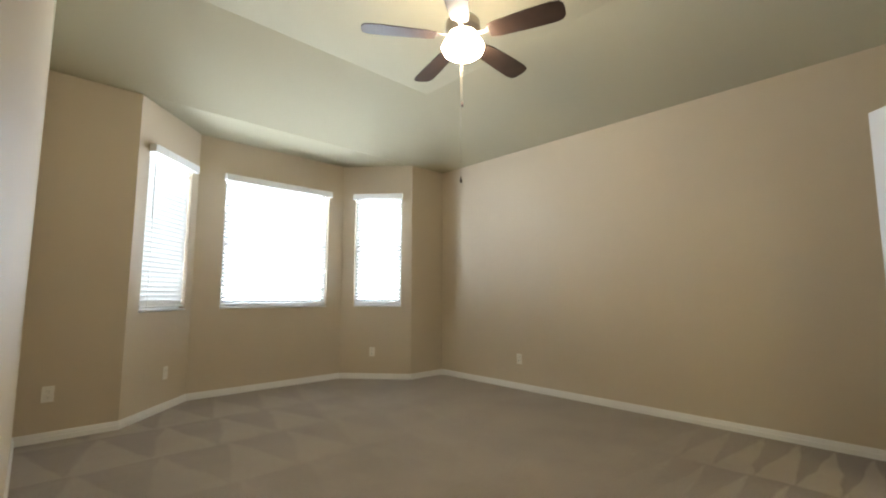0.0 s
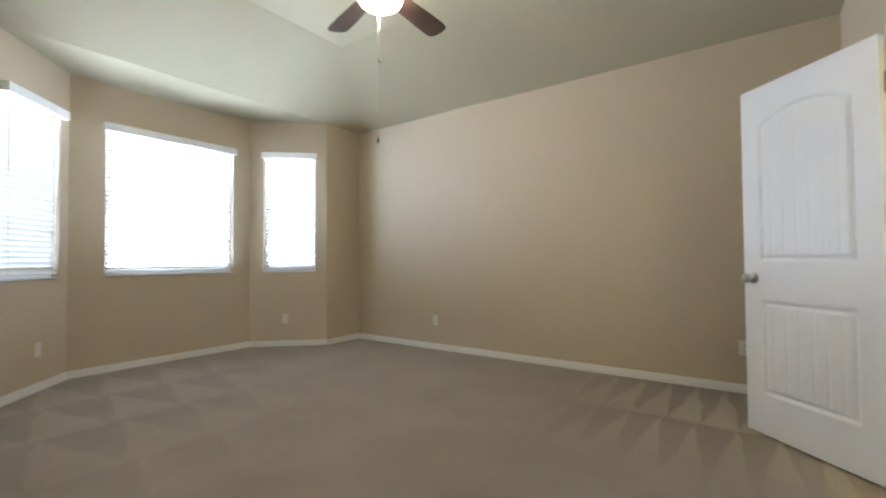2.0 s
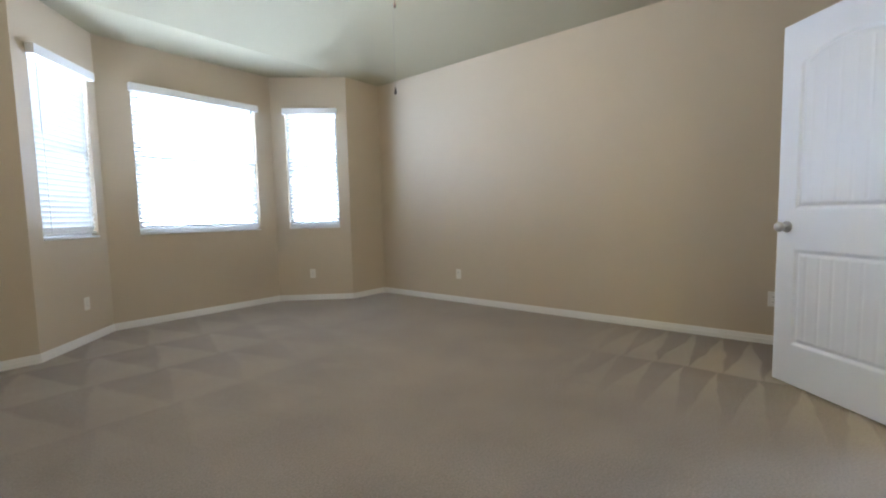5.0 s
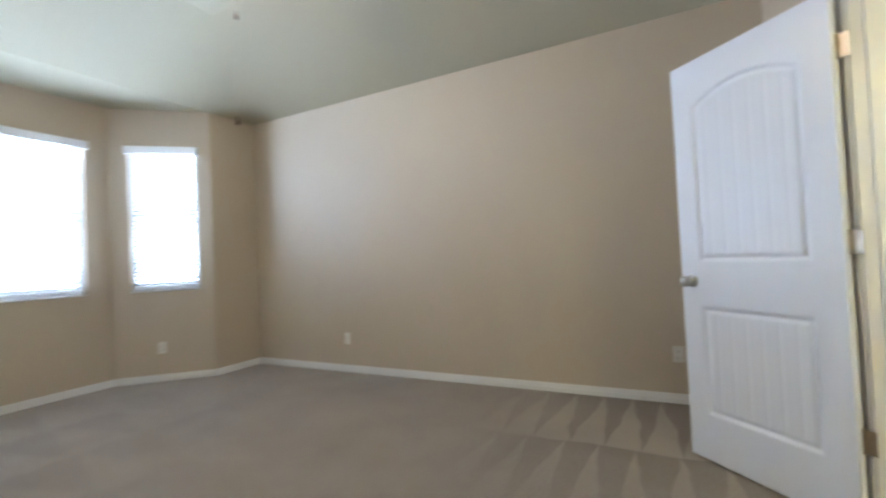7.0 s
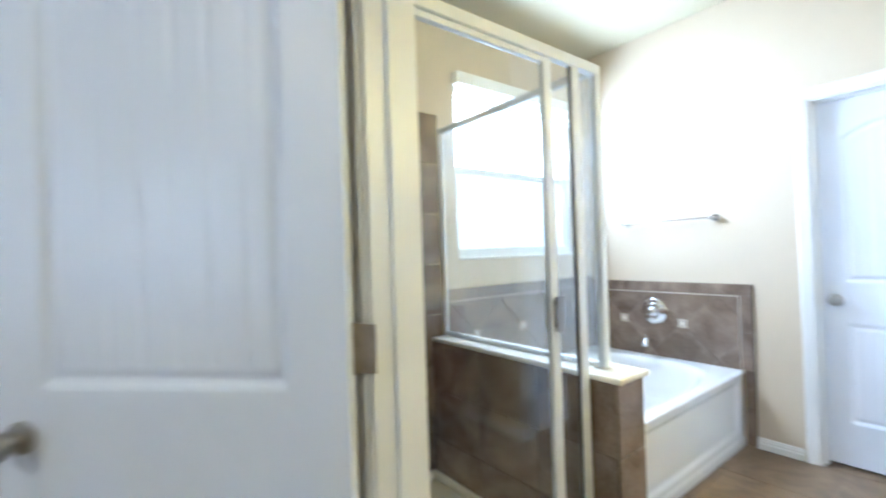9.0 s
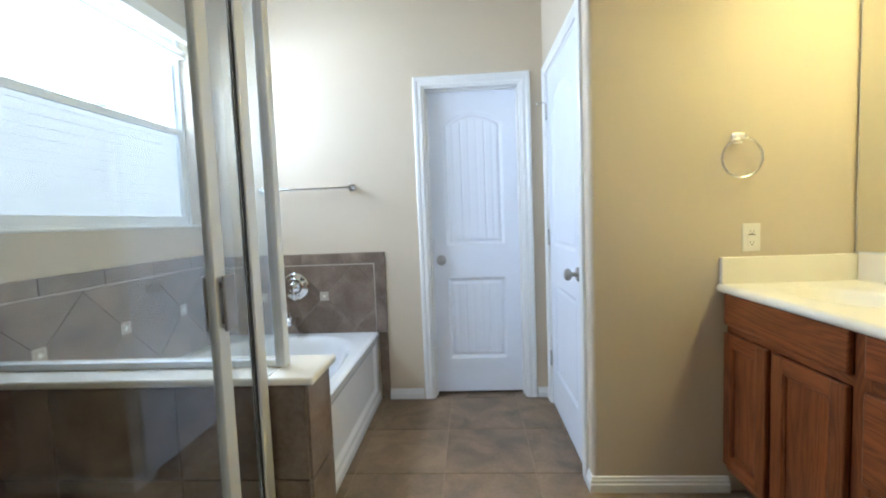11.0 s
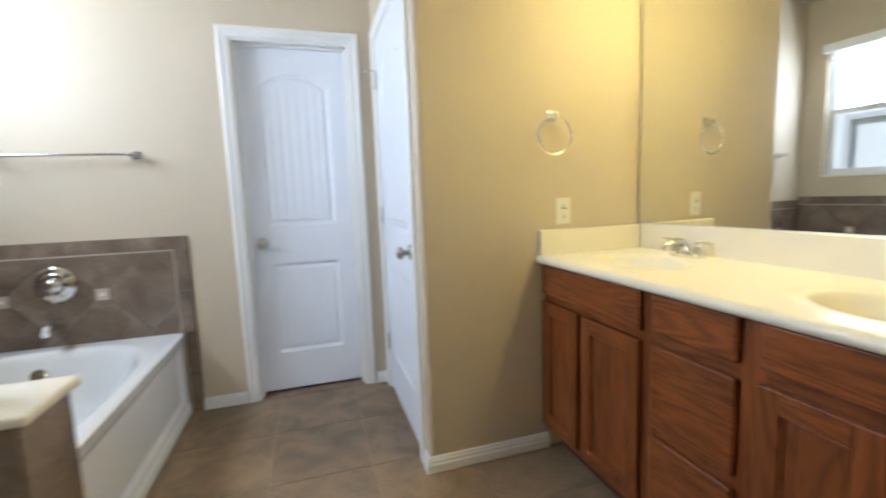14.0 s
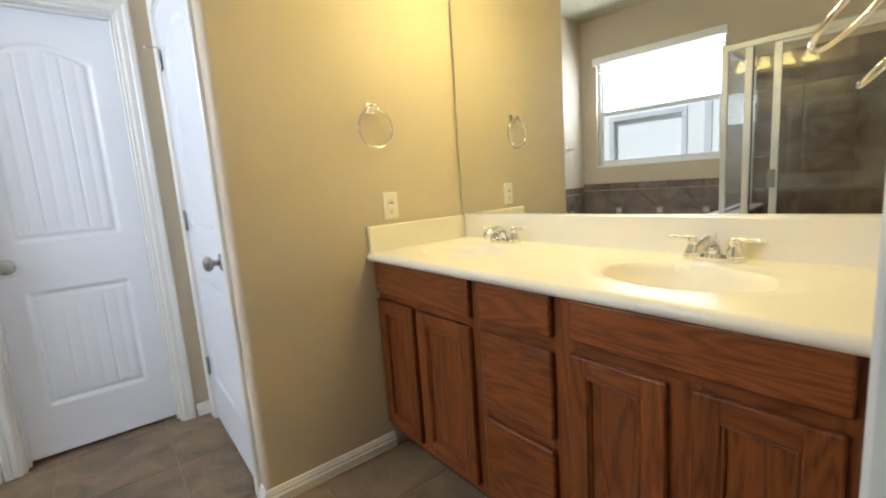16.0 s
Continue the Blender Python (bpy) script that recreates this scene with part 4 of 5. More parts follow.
def countertop():
    """A moulded top with two oval bowls, rolled front edge and splashes."""
    t = base("countertop", pose(BW, VY, 0.89), "cream cultured marble vanity top with two moulded bowls", "countertop")
    depth, length = 0.556, VE - VY - 0.003
    nx, ny = 64, 170
    xs, ys = np.linspace(0.02, depth, nx + 1), np.linspace(0.003, length, ny + 1)
    X, Y = np.meshgrid(xs, ys)
    Z = np.zeros_like(X)
    for cy in (0.300, 1.125):
        r = np.sqrt(((X - 0.278) / 0.140) ** 2 + ((Y - cy) / 0.205) ** 2)
        Z -= np.where(r < 1, 0.125 * (1 - r**2.6) ** 0.85, 0)
        ring = np.sqrt(((X - 0.278) / 0.180) ** 2 + ((Y - cy) / 0.262) ** 2)
        Z -= 0.006 * np.clip((1 - ring) / 0.10, 0, 1)
    edge = np.clip((X - (depth - 0.014)) / 0.014, 0, 1)
    Z -= 0.014 * (1 - np.sqrt(np.clip(1 - edge**2, 0, 1)))
    verts = np.stack([X, Y, Z], -1).reshape(-1, 3).tolist()
    idx = np.arange(len(verts)).reshape(ny + 1, nx + 1)
    faces = np.stack([idx[:-1, :-1], idx[:-1, 1:], idx[1:, 1:], idx[1:, :-1]], -1).reshape(-1, 4).tolist()
    n = len(verts)
    front = idx[:, -1].tolist()
    for dx, dz in ((0.0, -0.022), (-0.006, -0.032), (-0.03, -0.034), (-0.16, -0.034)):
        row = list(range(len(verts), len(verts) + ny + 1))
        verts += [(depth + dx, float(y), dz) for y in ys]
        faces += [(front[k], row[k], row[k + 1], front[k + 1]) for k in range(ny)]
        front = row
    me = bpy.data.meshes.new("slab")
    me.from_pydata(verts, [], faces)
    bm = bmesh.new()
    bm.from_mesh(me)
    bpy.data.meshes.remove(me)
    part("slab", bm, MARBLE, t, sharp=60)
    part("backsplash", prism(bmesh.new(), [(0.0205, 0.003), (0.0205, length), (mirror_x(VY + length) - BW + 0.001, length), (mirror_x(VY) - BW + 0.001, 0.003)], -0.03, 0.112), MARBLE, t)
    part("side_splash", boxes((0.0205, depth - 0.012, 0.001, 0.020, -0.002, 0.108), bev=0.004), MARBLE, t)
    for cy in (0.300, 1.125):
        part("drain_ring", lathe(bmesh.new(), [(0, 0.002), (0.012, 0.002), (0.020, 0.004), (0.024, 0.001), (0.024, -0.004), (0, -0.004)], 24, pose(0.278, cy, -0.128)), CHROME, t, "chrome drain ring")
    return t


countertop()


def faucet(m):
    t = base("faucet", m, "chrome two-handle centreset faucet on the vanity top", "faucet", "vanity faucets")
    bm = bmesh.new()
    outline = [(0.028 * math.cos(a), (0.052 if math.sin(a) > 0 else -0.052) + 0.028 * math.sin(a)) for a in (2 * math.pi * k / 28 for k in range(28))]
    prism(bm, outline, 0, 0.012)
    lathe(bm, [(0.026, 0.0115), (0.024, 0.022), (0, 0.024)], 24)
    part("base_plate", bm, CHROME, t)
    for s in (-1, 1):
        h = part("handle", lathe(bmesh.new(), [(0, 0.010), (0.024, 0.010), (0.025, 0.018), (0.019, 0.032), (0.014, 0.045), (0.0155, 0.052), (0.014, 0.060), (0.007, 0.066), (0, 0.067)], 24, pose(0, 0.052 * s, 0)), CHROME, t)
        part("lever", tube(bmesh.new(), [(0, 0.052 * s, 0.058), (0.002, 0.066 * s, 0.063), (0.004, 0.082 * s, 0.060), (0.006, 0.098 * s, 0.063), (0.007, 0.112 * s, 0.061), (0.007, 0.120 * s, 0.060)], [0.006, 0.0055, 0.0045, 0.006, 0.0065, 0.003], 10), CHROME, h)
    part("spout", tube(bmesh.new(), [(0, 0, 0.015), (0.004, 0, 0.038), (0.018, 0, 0.054), (0.045, 0, 0.062), (0.080, 0, 0.056), (0.108, 0, 0.044), (0.116, 0, 0.034)], [0.021, 0.019, 0.0175, 0.0155, 0.0135, 0.012, 0.011], 18), CHROME, t)
    part("lift_rod", tube(bmesh.new(), [(-0.018, 0, 0.02), (-0.018, 0, 0.075)], 0.0025, 8), CHROME, t)
    return t


fa = faucet(pose(BW + 0.078, VY + 1.130, 0.889))
copy_thing(fa, pose(BW + 0.078, VY + 0.335, 0.889))

mir = base("mirror", pose(1.120, VY + 0.012, 1.006, 0, 0, MA), "large frameless wall mirror over the vanity", "mirror")
part("glass", boxes((0.0, 0.006, 0.004, 1.462, 0.0, 1.06)), MIRROR, mir)
part("edge", boxes((-0.012, 0.0058, 0.0, 0.0038, 0.0, 1.06)), ALU, mir)
part("channel", boxes((-0.001, 0.009, 0.004, 1.462, -0.006, -0.0005), bev=0.001), ALU, mir)


def towel_ring(m, label, reach=0.036, swing=0):
    """Local x out of the wall, z up from the post; swing lifts the ring off the wall."""
    t = base("towel_ring", m, label, "towel ring", "towel rings")
    bm = boxes((0, 0.008, -0.022, 0.022, -0.022, 0.022), (0.008, 0.012, -0.018, 0.018, -0.018, 0.018), bev=0.003)
    part("wall_plate", bm, CHROME, t)
    part("post", boxes((0.010, reach + 0.012, -0.012, 0.012, -0.011, 0.013), bev=0.004), CHROME, t)
    part("ring", tube(bmesh.new(), [pose(reach, 0, 0, 0, -swing) @ Vector((0, 0.077 * math.sin(a), -0.081 + 0.077 * math.cos(a))) for a in (2 * math.pi * k / 48 for k in range(48))], 0.0055, 10, closed=True), CHROME, t, "chrome ring")
    return t


towel_ring(pose(1.578, VY, 1.474, 0, 0, 90), "chrome towel ring on the yellow-lit wall")
towel_ring(pose(1.41, VE, 1.462, 0, 0, -90), "chrome towel ring beside the vanity mirror", 0.030, 45)
outlet(pose(1.520, VY, 1.075, 0, 0, 180), "ivory safety outlet above the vanity splash", gfci=True)


def vanity_light(m):
    t = base("vanity_light", m, "brushed vanity light with four lit bell shades", "wall lamp")
    part("back_plate", boxes((0, 0.022, -0.36, 0.36, -0.035, 0.035), bev=0.008), NICKEL, t)
    for k in range(4):
        y = -0.27 + 0.18 * k
        arm = part("arm", tube(bmesh.new(), [(0.02, y, 0), (0.06, y, -0.012), (0.10, y, -0.008), (0.112, y, -0.03)], 0.007, 10), NICKEL, t)
        part("cup", lathe(bmesh.new(), [(0, 0), (0.022, 0), (0.026, 0.02), (0.020, 0.03), (0, 0.03)], 20, pose(0.112, y, -0.02, 180)), NICKEL, arm)
        part("shade", lathe(bmesh.new(), [(0.024, 0.045), (0.036, 0.06), (0.046, 0.09), (0.060, 0.125), (0.072, 0.145), (0.066, 0.143), (0.054, 0.122), (0.040, 0.088), (0.028, 0.06), (0.0, 0.052)], 28, pose(0.112, y, 0, 180), close=False), SHADE, t, "lit frosted glass bell shade")
    return t


vanity_light(pose(mirror_x(-1.01), -1.01, 2.24, 0, 0, MA))

# ---- bathroom: tiling ----
def rect_tile(w, h, thick, mat, name="tile"):
    bm = bmesh.new()
    c = 0.0016
    a = [bm.verts.new((x, y, 0)) for x, y in ((0, 0), (w, 0), (w, h), (0, h))]
    b = [bm.verts.new((x, y, thick - c)) for x, y in ((0, 0), (w, 0), (w, h), (0, h))]
    t = [bm.verts.new((x, y, thick)) for x, y in ((c, c), (w - c, c), (w - c, h - c), (c, h - c))]
    for lo, hi in ((a, b), (b, t)):
        for k in range(4):
            bm.faces.new((lo[k], lo[(k + 1) % 4], hi[(k + 1) % 4], hi[k]))
    bm.faces.new(t)
    return finish(name, bm, mat, 20)


def tile_grid(parent, m, width, height, cols, rows, mat, joint=0.004, thick=0.007, name="tile"):
    """Courses of equal tiles: local x along, y up, z out of the backing."""
    w, h = width / cols, height / rows
    me = rect_tile(w - joint, h - joint, thick, mat, name)
    for i in range(cols):
        for j in range(rows):
            o = new(name, me)
            o.parent = parent
            o.matrix_basis = m @ Matrix.Translation((i * w + joint / 2, j * h + joint / 2, random.uniform(0, 0.0006)))


def clip(poly, x0, x1, y0, y1):
    for axis, lim, sign in ((0, x0, 1), (0, x1, -1), (1, y0, 1), (1, y1, -1)):
        out = []
        for a, b in zip(poly, poly[1:] + poly[:1]):
            da, db = sign * (a[axis] - lim), sign * (b[axis] - lim)
            if da >= 0:
                out.append(a)
            if da * db < 0:
                k = da / (da - db)
                out.append((a[0] + k * (b[0] - a[0]), a[1] + k * (b[1] - a[1])))
        poly = out
        if len(poly) < 3:
            return []
    return poly


def poly_tile(parent, m, poly, mat, thick=0.007, name="tile"):
    area = sum(a[0] * b[1] - b[0] * a[1] for a, b in zip(poly, poly[1:] + poly[:1])) / 2
    if abs(area) < 0.0006:
        return
    bm = bmesh.new()
    prism(bm, poly if area > 0 else poly[::-1], 0, thick)
    o = part(name, bm, mat, parent)
    o.matrix_basis = m


def surround(name, m, x0, x1, z0, z1, side, size, cx, label):
    """Tub splash: a band of narrow tiles, a cream liner and a diagonal field with small insets."""
    t = base(name, m, label, "wall tile", kind="structure")
    part("backing", boxes((x0, x1, z0, z1, 0, 0.004)), GROUT, t)
    b, lin = 0.072, 0.007
    n = max(1, round((x1 - x0) / 0.30))
    tile_grid(t, Matrix.Translation((x0, z1 - b, 0.004)), x1 - x0, b, n, 1, TILEW, name="border_tile")
    fx1 = x1 - (b + lin if side else 0)
    if side:
        tile_grid(t, Matrix.Translation((x1 - b, z0, 0.004)), b, z1 - b - z0, 1, max(1, round((z1 - b - z0) / 0.30)), TILEW, name="border_tile")
        part("liner", boxes((fx1, x1 - b, z0, z1 - b - lin, 0.004, 0.012), bev=0.002), TILEI, t)
    part("liner", boxes((x0, x1 - (b if side else 0), z1 - b - lin, z1 - b, 0.004, 0.012), bev=0.002), TILEI, t)
    h = size / math.sqrt(2)
    zc = (z0 + z1 - b) / 2 + 0.02
    q = h - 0.003
    ins = 0.030
    for i in range(-6, 7):
        for j in range(-4, 5):
            if (i + j) % 2:
                continue
            c = (cx + i * h, zc + j * h)
            octo = [(c[0] + q, c[1]), (c[0], c[1] + q), (c[0] - q, c[1]), (c[0], c[1] - q)]
            poly = clip(octo, x0 + 0.001, fx1 - 0.001, z0, z1 - b - lin - 0.001)
            if poly:
                poly_tile(t, Matrix.Translation((0, 0, 0.004)), poly, TILEW)
    for i in range(-6, 7):
        c = (cx + h * (2 * i + 1), zc)
        if x0 + 0.04 < c[0] < fx1 - 0.04:
            part("inset", boxes((c[0] - ins, c[0] + ins, c[1] - ins, c[1] + ins, 0.004, 0.0135), bev=0.002), TILEI, t, "pale tile inset")
            part("inset_stud", boxes((c[0] - 0.009, c[0] + 0.009, c[1] - 0.009, c[1] + 0.009, 0.013, 0.016), bev=0.002), LEDGE, t)
    return t


TUBX, TUBZ, PY0, PY1 = 3.285, 0.463, -1.085, -0.905
surround("tub_surround_back", pose(BE, BS, 0, 90, 0, 180), 0.004, BE - 3.222, TUBZ, 0.998, True, 0.30, BE - 3.852, "brown diagonal tile splash behind the tub")
surround("tub_surround_side", pose(BE, PY0, 0, 90, 0, -90), 0.0, PY0 - BS - 0.012, TUBZ, 1.03, False, 0.30, 0.5, "brown diagonal tile splash under the window")
leg = base("tub_surround_leg", pose(3.222, BS, 0, 90, 0, 180), "brown tile strip from splash to floor beside the tub", "wall tile", kind="structure")
tile_grid(leg, Matrix.Translation((-0.062, 0.0, 0)), 0.062, TUBZ, 1, 2, TILEW, thick=0.011, name="border_tile")

# built-out wall behind the shower, pony wall between tub and shower
SE = 4.195
tagged(part("wall_shower_east", boxes((SE, BE + 0.002, -1.012, BN + 0.002, 0, HB + 0.002)), PAINT), "beige painted built-out wall behind the shower", "wall", kind="structure")
pony = tagged(part("wall_pony", boxes((3.105, SE - 0.001, PY0 + 0.007, PY1 - 0.007, 0, 0.778)), GROUT), "low tiled wall between the tub and shower", "wall", kind="structure")
tile_grid(pony, pose(SE - 0.012, PY1 - 0.007, 0.0, 90, 0, 180), SE - 0.012 - 3.105, 0.778, 3, 3, TILEW)
tile_grid(pony, pose(3.105, PY1 - 0.003, 0.0, 90, 0, -90), PY1 - PY0 - 0.006, 0.778, 1, 3, TILEW)
tile_grid(pony, pose(3.105, PY0 + 0.007, 0.0, 90, 0, 0), TUBX - 3.105, 0.778, 1, 3, TILEW)
tagged(part("ledge_cap", boxes((3.08, SE - 0.013, PY0 - 0.014, PY1 + 0.006, 0.7785, 0.800), bev=0.006), LEDGE), "cream marble cap on the low wall", "ledge")

sh = base("shower_wall_tile", pose(0, 0, 0), "brown square wall tile inside the shower", "wall tile", kind="structure")
part("backing", boxes((SE - 0.005, SE - 0.0005, PY1 + 0.001, BN - 0.001, 0.06, 2.02), (3.225, SE - 0.005, BN - 0.005, BN - 0.0005, 0.06, 2.02)), GROUT, sh)
tile_grid(sh, pose(SE - 0.005, BN - 0.012, 0.085, 90, 0, -90), BN - 0.012 + 0.985, 1.94, 3, 7, TILEW)
tile_grid(sh, pose(SE - 0.012, BN - 0.005, 0.085, 90, 0, 180), SE - 0.012 - 3.225, 1.94, 3, 7, TILEW)

# shower pan
pan = base("shower_pan", pose(3.62, -0.49, 0), "cream moulded shower pan with raised curb", "shower pan")
bm = boxes((-0.465, -0.365, PY1 + 0.495, BN + 0.478, 0, 0.105), bev=0.014, segs=3)
box(bm, -0.37, 0.572, PY1 + 0.495, BN + 0.483, 0, 0.045)
part("basin", bm, PAN, pan)
part("rim", boxes((-0.37, 0.570, PY1 + 0.4955, PY1 + 0.520, 0.045, 0.088), (-0.37, 0.570, BN + 0.455, BN + 0.477, 0.045, 0.088), (0.542, 0.569, PY1 + 0.520, BN + 0.455, 0.045, 0.088), bev=0.008), PAN, pan)
dr = part("drain_grate", lathe(bmesh.new(), [(0, 0.0485), (0.050, 0.0485), (0.053, 0.046), (0.053, 0.044), (0, 0.044)], 28, pose(0.05, 0.02, 0)), PULL, pan, "round dark metal drain grate")
for k in range(-2, 3):
    w = 0.040 if k == 0 else 0.034 if abs(k) == 1 else 0.022
    part("slot", boxes((0.05 - w, 0.05 + w, 0.02 + k * 0.016 - 0.003, 0.02 + k * 0.016 + 0.003, 0.0484, 0.0492)), SLOT, dr)

# ---- bathroom: shower enclosure ----
enc = base("shower_enclosure", pose(3.205, -0.49, 0.1055), "framed glass shower enclosure with hinged door", "shower enclosure")
HT = 1.83
gy = lambda y: y + 0.49
sill = PY1 + 0.014
part("header", boxes((-0.016, 0.016, gy(-1.02), gy(BN - 0.002), HT - 0.028, HT + 0.012), bev=0.004), ALU, enc)
part("header", boxes((0.016, SE - 3.205 - 0.013, gy(-1.012), gy(-0.984), HT - 0.022, HT + 0.010), bev=0.004), ALU, enc)
part("wall_jamb", boxes((-0.014, 0.014, gy(BN - 0.030), gy(BN - 0.002), 0.0, HT - 0.028), bev=0.003), ALU, enc)
part("wall_jamb", boxes((SE - 3.205 - 0.032, SE - 3.205 - 0.013, gy(-1.010), gy(-0.986), 0.696, HT - 0.022), bev=0.003), ALU, enc)
part("corner_post", boxes((-0.017, 0.017, gy(-1.018), gy(-0.984), 0.6955, HT - 0.028), bev=0.003), ALU, enc)
part("panel_post", boxes((-0.013, 0.013, gy(-0.886), gy(-0.8445), 0.0, HT - 0.028), bev=0.003), ALU, enc)
part("seal", boxes((-0.006, 0.006, gy(-0.844), gy(-0.8375), 0.0, HT - 0.028)), DARK, enc, "black rubber seal")
part("bottom_rail", boxes((0.017, SE - 3.205 - 0.032, gy(-1.010), gy(-0.986), 0.696, 0.716), bev=0.003), ALU, enc)
g = part("fixed_glass", boxes((0.010, SE - 3.205 - 0.025, gy(-1.001), gy(-0.995), 0.712, HT - 0.018)), HAZED, enc, "soap-hazed fixed glass panel")
g2 = part("fixed_glass", boxes((-0.003, 0.003, gy(-0.8372), gy(-0.731), 0.004, HT - 0.022)), SHGLASS, enc, "clear narrow glass panel")
g3 = part("fixed_glass", boxes((-0.003, 0.003, gy(-0.984), gy(-0.8865), 0.697, HT - 0.022)), SHGLASS, enc, "clear narrow glass panel")
dr = part("shower_door", boxes((-0.012, 0.012, gy(-0.730), gy(-0.688), 0.012, HT - 0.032), (-0.012, 0.012, gy(BN - 0.052), gy(BN - 0.032), 0.012, HT - 0.032), (-0.012, 0.012, gy(-0.688), gy(BN - 0.052), 0.012, 0.034), (-0.012, 0.012, gy(-0.688), gy(BN - 0.052), HT - 0.052, HT - 0.032), bev=0.003), ALU, enc)
g4 = part("door_glass", boxes((-0.003, 0.003, gy(-0.692), gy(BN - 0.048), 0.030, HT - 0.048)), SHGLASS, dr, "clear shower door glass")
part("pull_handle", boxes((-0.026, -0.020, gy(-0.742), gy(-0.698), 0.872, 0.992), (0.020, 0.026, gy(-0.742), gy(-0.698), 0.872, 0.992), (-0.020, 0.020, gy(-0.716), gy(-0.704), 0.888, 0.900), (-0.020, 0.020, gy(-0.716), gy(-0.704), 0.964, 0.976), bev=0.003), PULL, dr, "short bronzed metal pull")
for q in (g, g2, g3, g4):
    q.visible_shadow = False


# ---- bathroom: tub ----
def bathtub():
    """An alcove tub with a soft basin, flat rim and panelled apron."""
    x1, y0, y1 = BE - 0.014, BS + 0.013, PY0 - 0.001
    t = base("bathtub", pose(TUBX, y0, 0), "glossy white alcove bathtub with panelled apron", "bathtub")
    w, l = x1 - TUBX, y1 - y0
    nx, ny = 66, 120
    xs, ys = np.linspace(0, w, nx + 1), np.linspace(0, l, ny + 1)
    X, Y = np.meshgrid(xs, ys)
    a, b = w / 2 - 0.075, l / 2 - 0.085
    u, v = np.abs(X - w / 2) / a, np.abs(Y - l / 2) / b
    r = (u**3.2 + v**3.2) ** (1 / 3.2)
    Z = np.interp(r, [0, 0.62, 0.74, 0.86, 0.95, 0.985, 1.0, 1.03], [-0.345, -0.335, -0.315, -0.235, -0.10, -0.025, -0.006, 0.0]) + TUBZ
    Z -= 0.012 * (1 - np.sqrt(np.clip(1 - np.clip((0.012 - X) / 0.012, 0, 1) ** 2, 0, 1)))
    verts = np.stack([X, Y, Z], -1).reshape(-1, 3).tolist()
    idx = np.arange(len(verts)).reshape(ny + 1, nx + 1)
    faces = np.stack([idx[:-1, :-1], idx[:-1, 1:], idx[1:, 1:], idx[1:, :-1]], -1).reshape(-1, 4).tolist()
    me = bpy.data.meshes.new("basin")
    me.from_pydata(verts, [], faces)
    bm = bmesh.new()
    bm.from_mesh(me)
    bpy.data.meshes.remove(me)
    part("basin", bm, ACRYLIC, t, sharp=60)
    # apron: a skin whose face steps in for the panel and flares at the foot
    ny, nz = 110, 46
    ys, zs = np.linspace(0, l, ny + 1), np.linspace(0, TUBZ - 0.012, nz + 1)
    Y, Z = np.meshgrid(ys, zs)
    d = np.minimum(np.minimum(Y - 0.07, l - 0.07 - Y), np.minimum(Z - 0.085, 0.400 - Z))
    X = np.interp(d, [-1, 0, 0.018, 1], [0.0, 0.0, 0.014, 0.014]) + np.interp(Z, [0, 0.045, 0.055, 0.40, 0.452], [0.004, 0.004, 0.012, 0.010, 0.0])
    verts = np.stack([X, Y, Z], -1).reshape(-1, 3).tolist()
    idx = np.arange(len(verts)).reshape(nz + 1, ny + 1)
    faces = np.stack([idx[:-1, :-1], idx[1:, :-1], idx[1:, 1:], idx[:-1, 1:]], -1).reshape(-1, 4).tolist()
    me = bpy.data.meshes.new("apron")
    me.from_pydata(verts, [], faces)
    bm = bmesh.new()
    bm.from_mesh(me)
    bpy.data.meshes.remove(me)
    part("apron", bm, ACRYLIC, t, "white panelled tub apron", sharp=60)
    part("overflow_plate", lathe(bmesh.new(), [(0, 0), (0.036, 0), (0.036, 0.006), (0.030, 0.011), (0, 0.012)], 28, pose(w / 2 + 0.08, 0.135, TUBZ - 0.105, -65, 0, 0)), CHROME, t, "chrome overflow plate")
    part("drain", lathe(bmesh.new(), [(0, 0.012), (0.018, 0.012), (0.028, 0.008), (0.033, 0.002), (0, 0.0)], 24, pose(w / 2, 0.36, TUBZ - 0.338)), CHROME, t, "chrome tub drain")
    return t


bathtub()
t = base("tub_valve", pose(3.832, BS + 0.012, 0.785, 90, 0, 180), "round chrome tub valve with a lever", "tub valve")
part("escutcheon", lathe(bmesh.new(), [(0, 0), (0.088, 0), (0.090, 0.005), (0.082, 0.011), (0.060, 0.014), (0.052, 0.020), (0.0, 0.020)], 44), CHROME, t)
part("hub", lathe(bmesh.new(), [(0, 0.018), (0.034, 0.018), (0.036, 0.030), (0.030, 0.052), (0.018, 0.060), (0, 0.062)], 32), CHROME, t)
part("lever", tube(bmesh.new(), [(0, 0, 0.050), (0.004, -0.030, 0.056), (0.008, -0.065, 0.058), (0.010, -0.085, 0.054)], [0.011, 0.010, 0.008, 0.005], 12), CHROME, t)
t = base("tub_spout", pose(3.838, BS + 0.012, 0.585, 90, 0, 180), "chrome tub spout over the basin", "tub spout")
part("body", tube(bmesh.new(), [(0, 0, 0), (0, 0, 0.03), (0, 0, 0.085), (0, -0.006, 0.120), (0, -0.022, 0.137), (0, -0.034, 0.138)], [0.030, 0.026, 0.024, 0.023, 0.020, 0.016], 20), CHROME, t)
part("diverter", lathe(bmesh.new(), [(0, 0.018), (0.005, 0.018), (0.004, 0.034), (0.007, 0.038), (0.006, 0.044), (0, 0.045)], 12, pose(0, 0, 0.115, -90)), CHROME, t)
t = base("towel_bar", pose(3.415, BS, 1.425, 0, 0, 0), "long chrome towel bar on the wall above the tub", "towel bar")
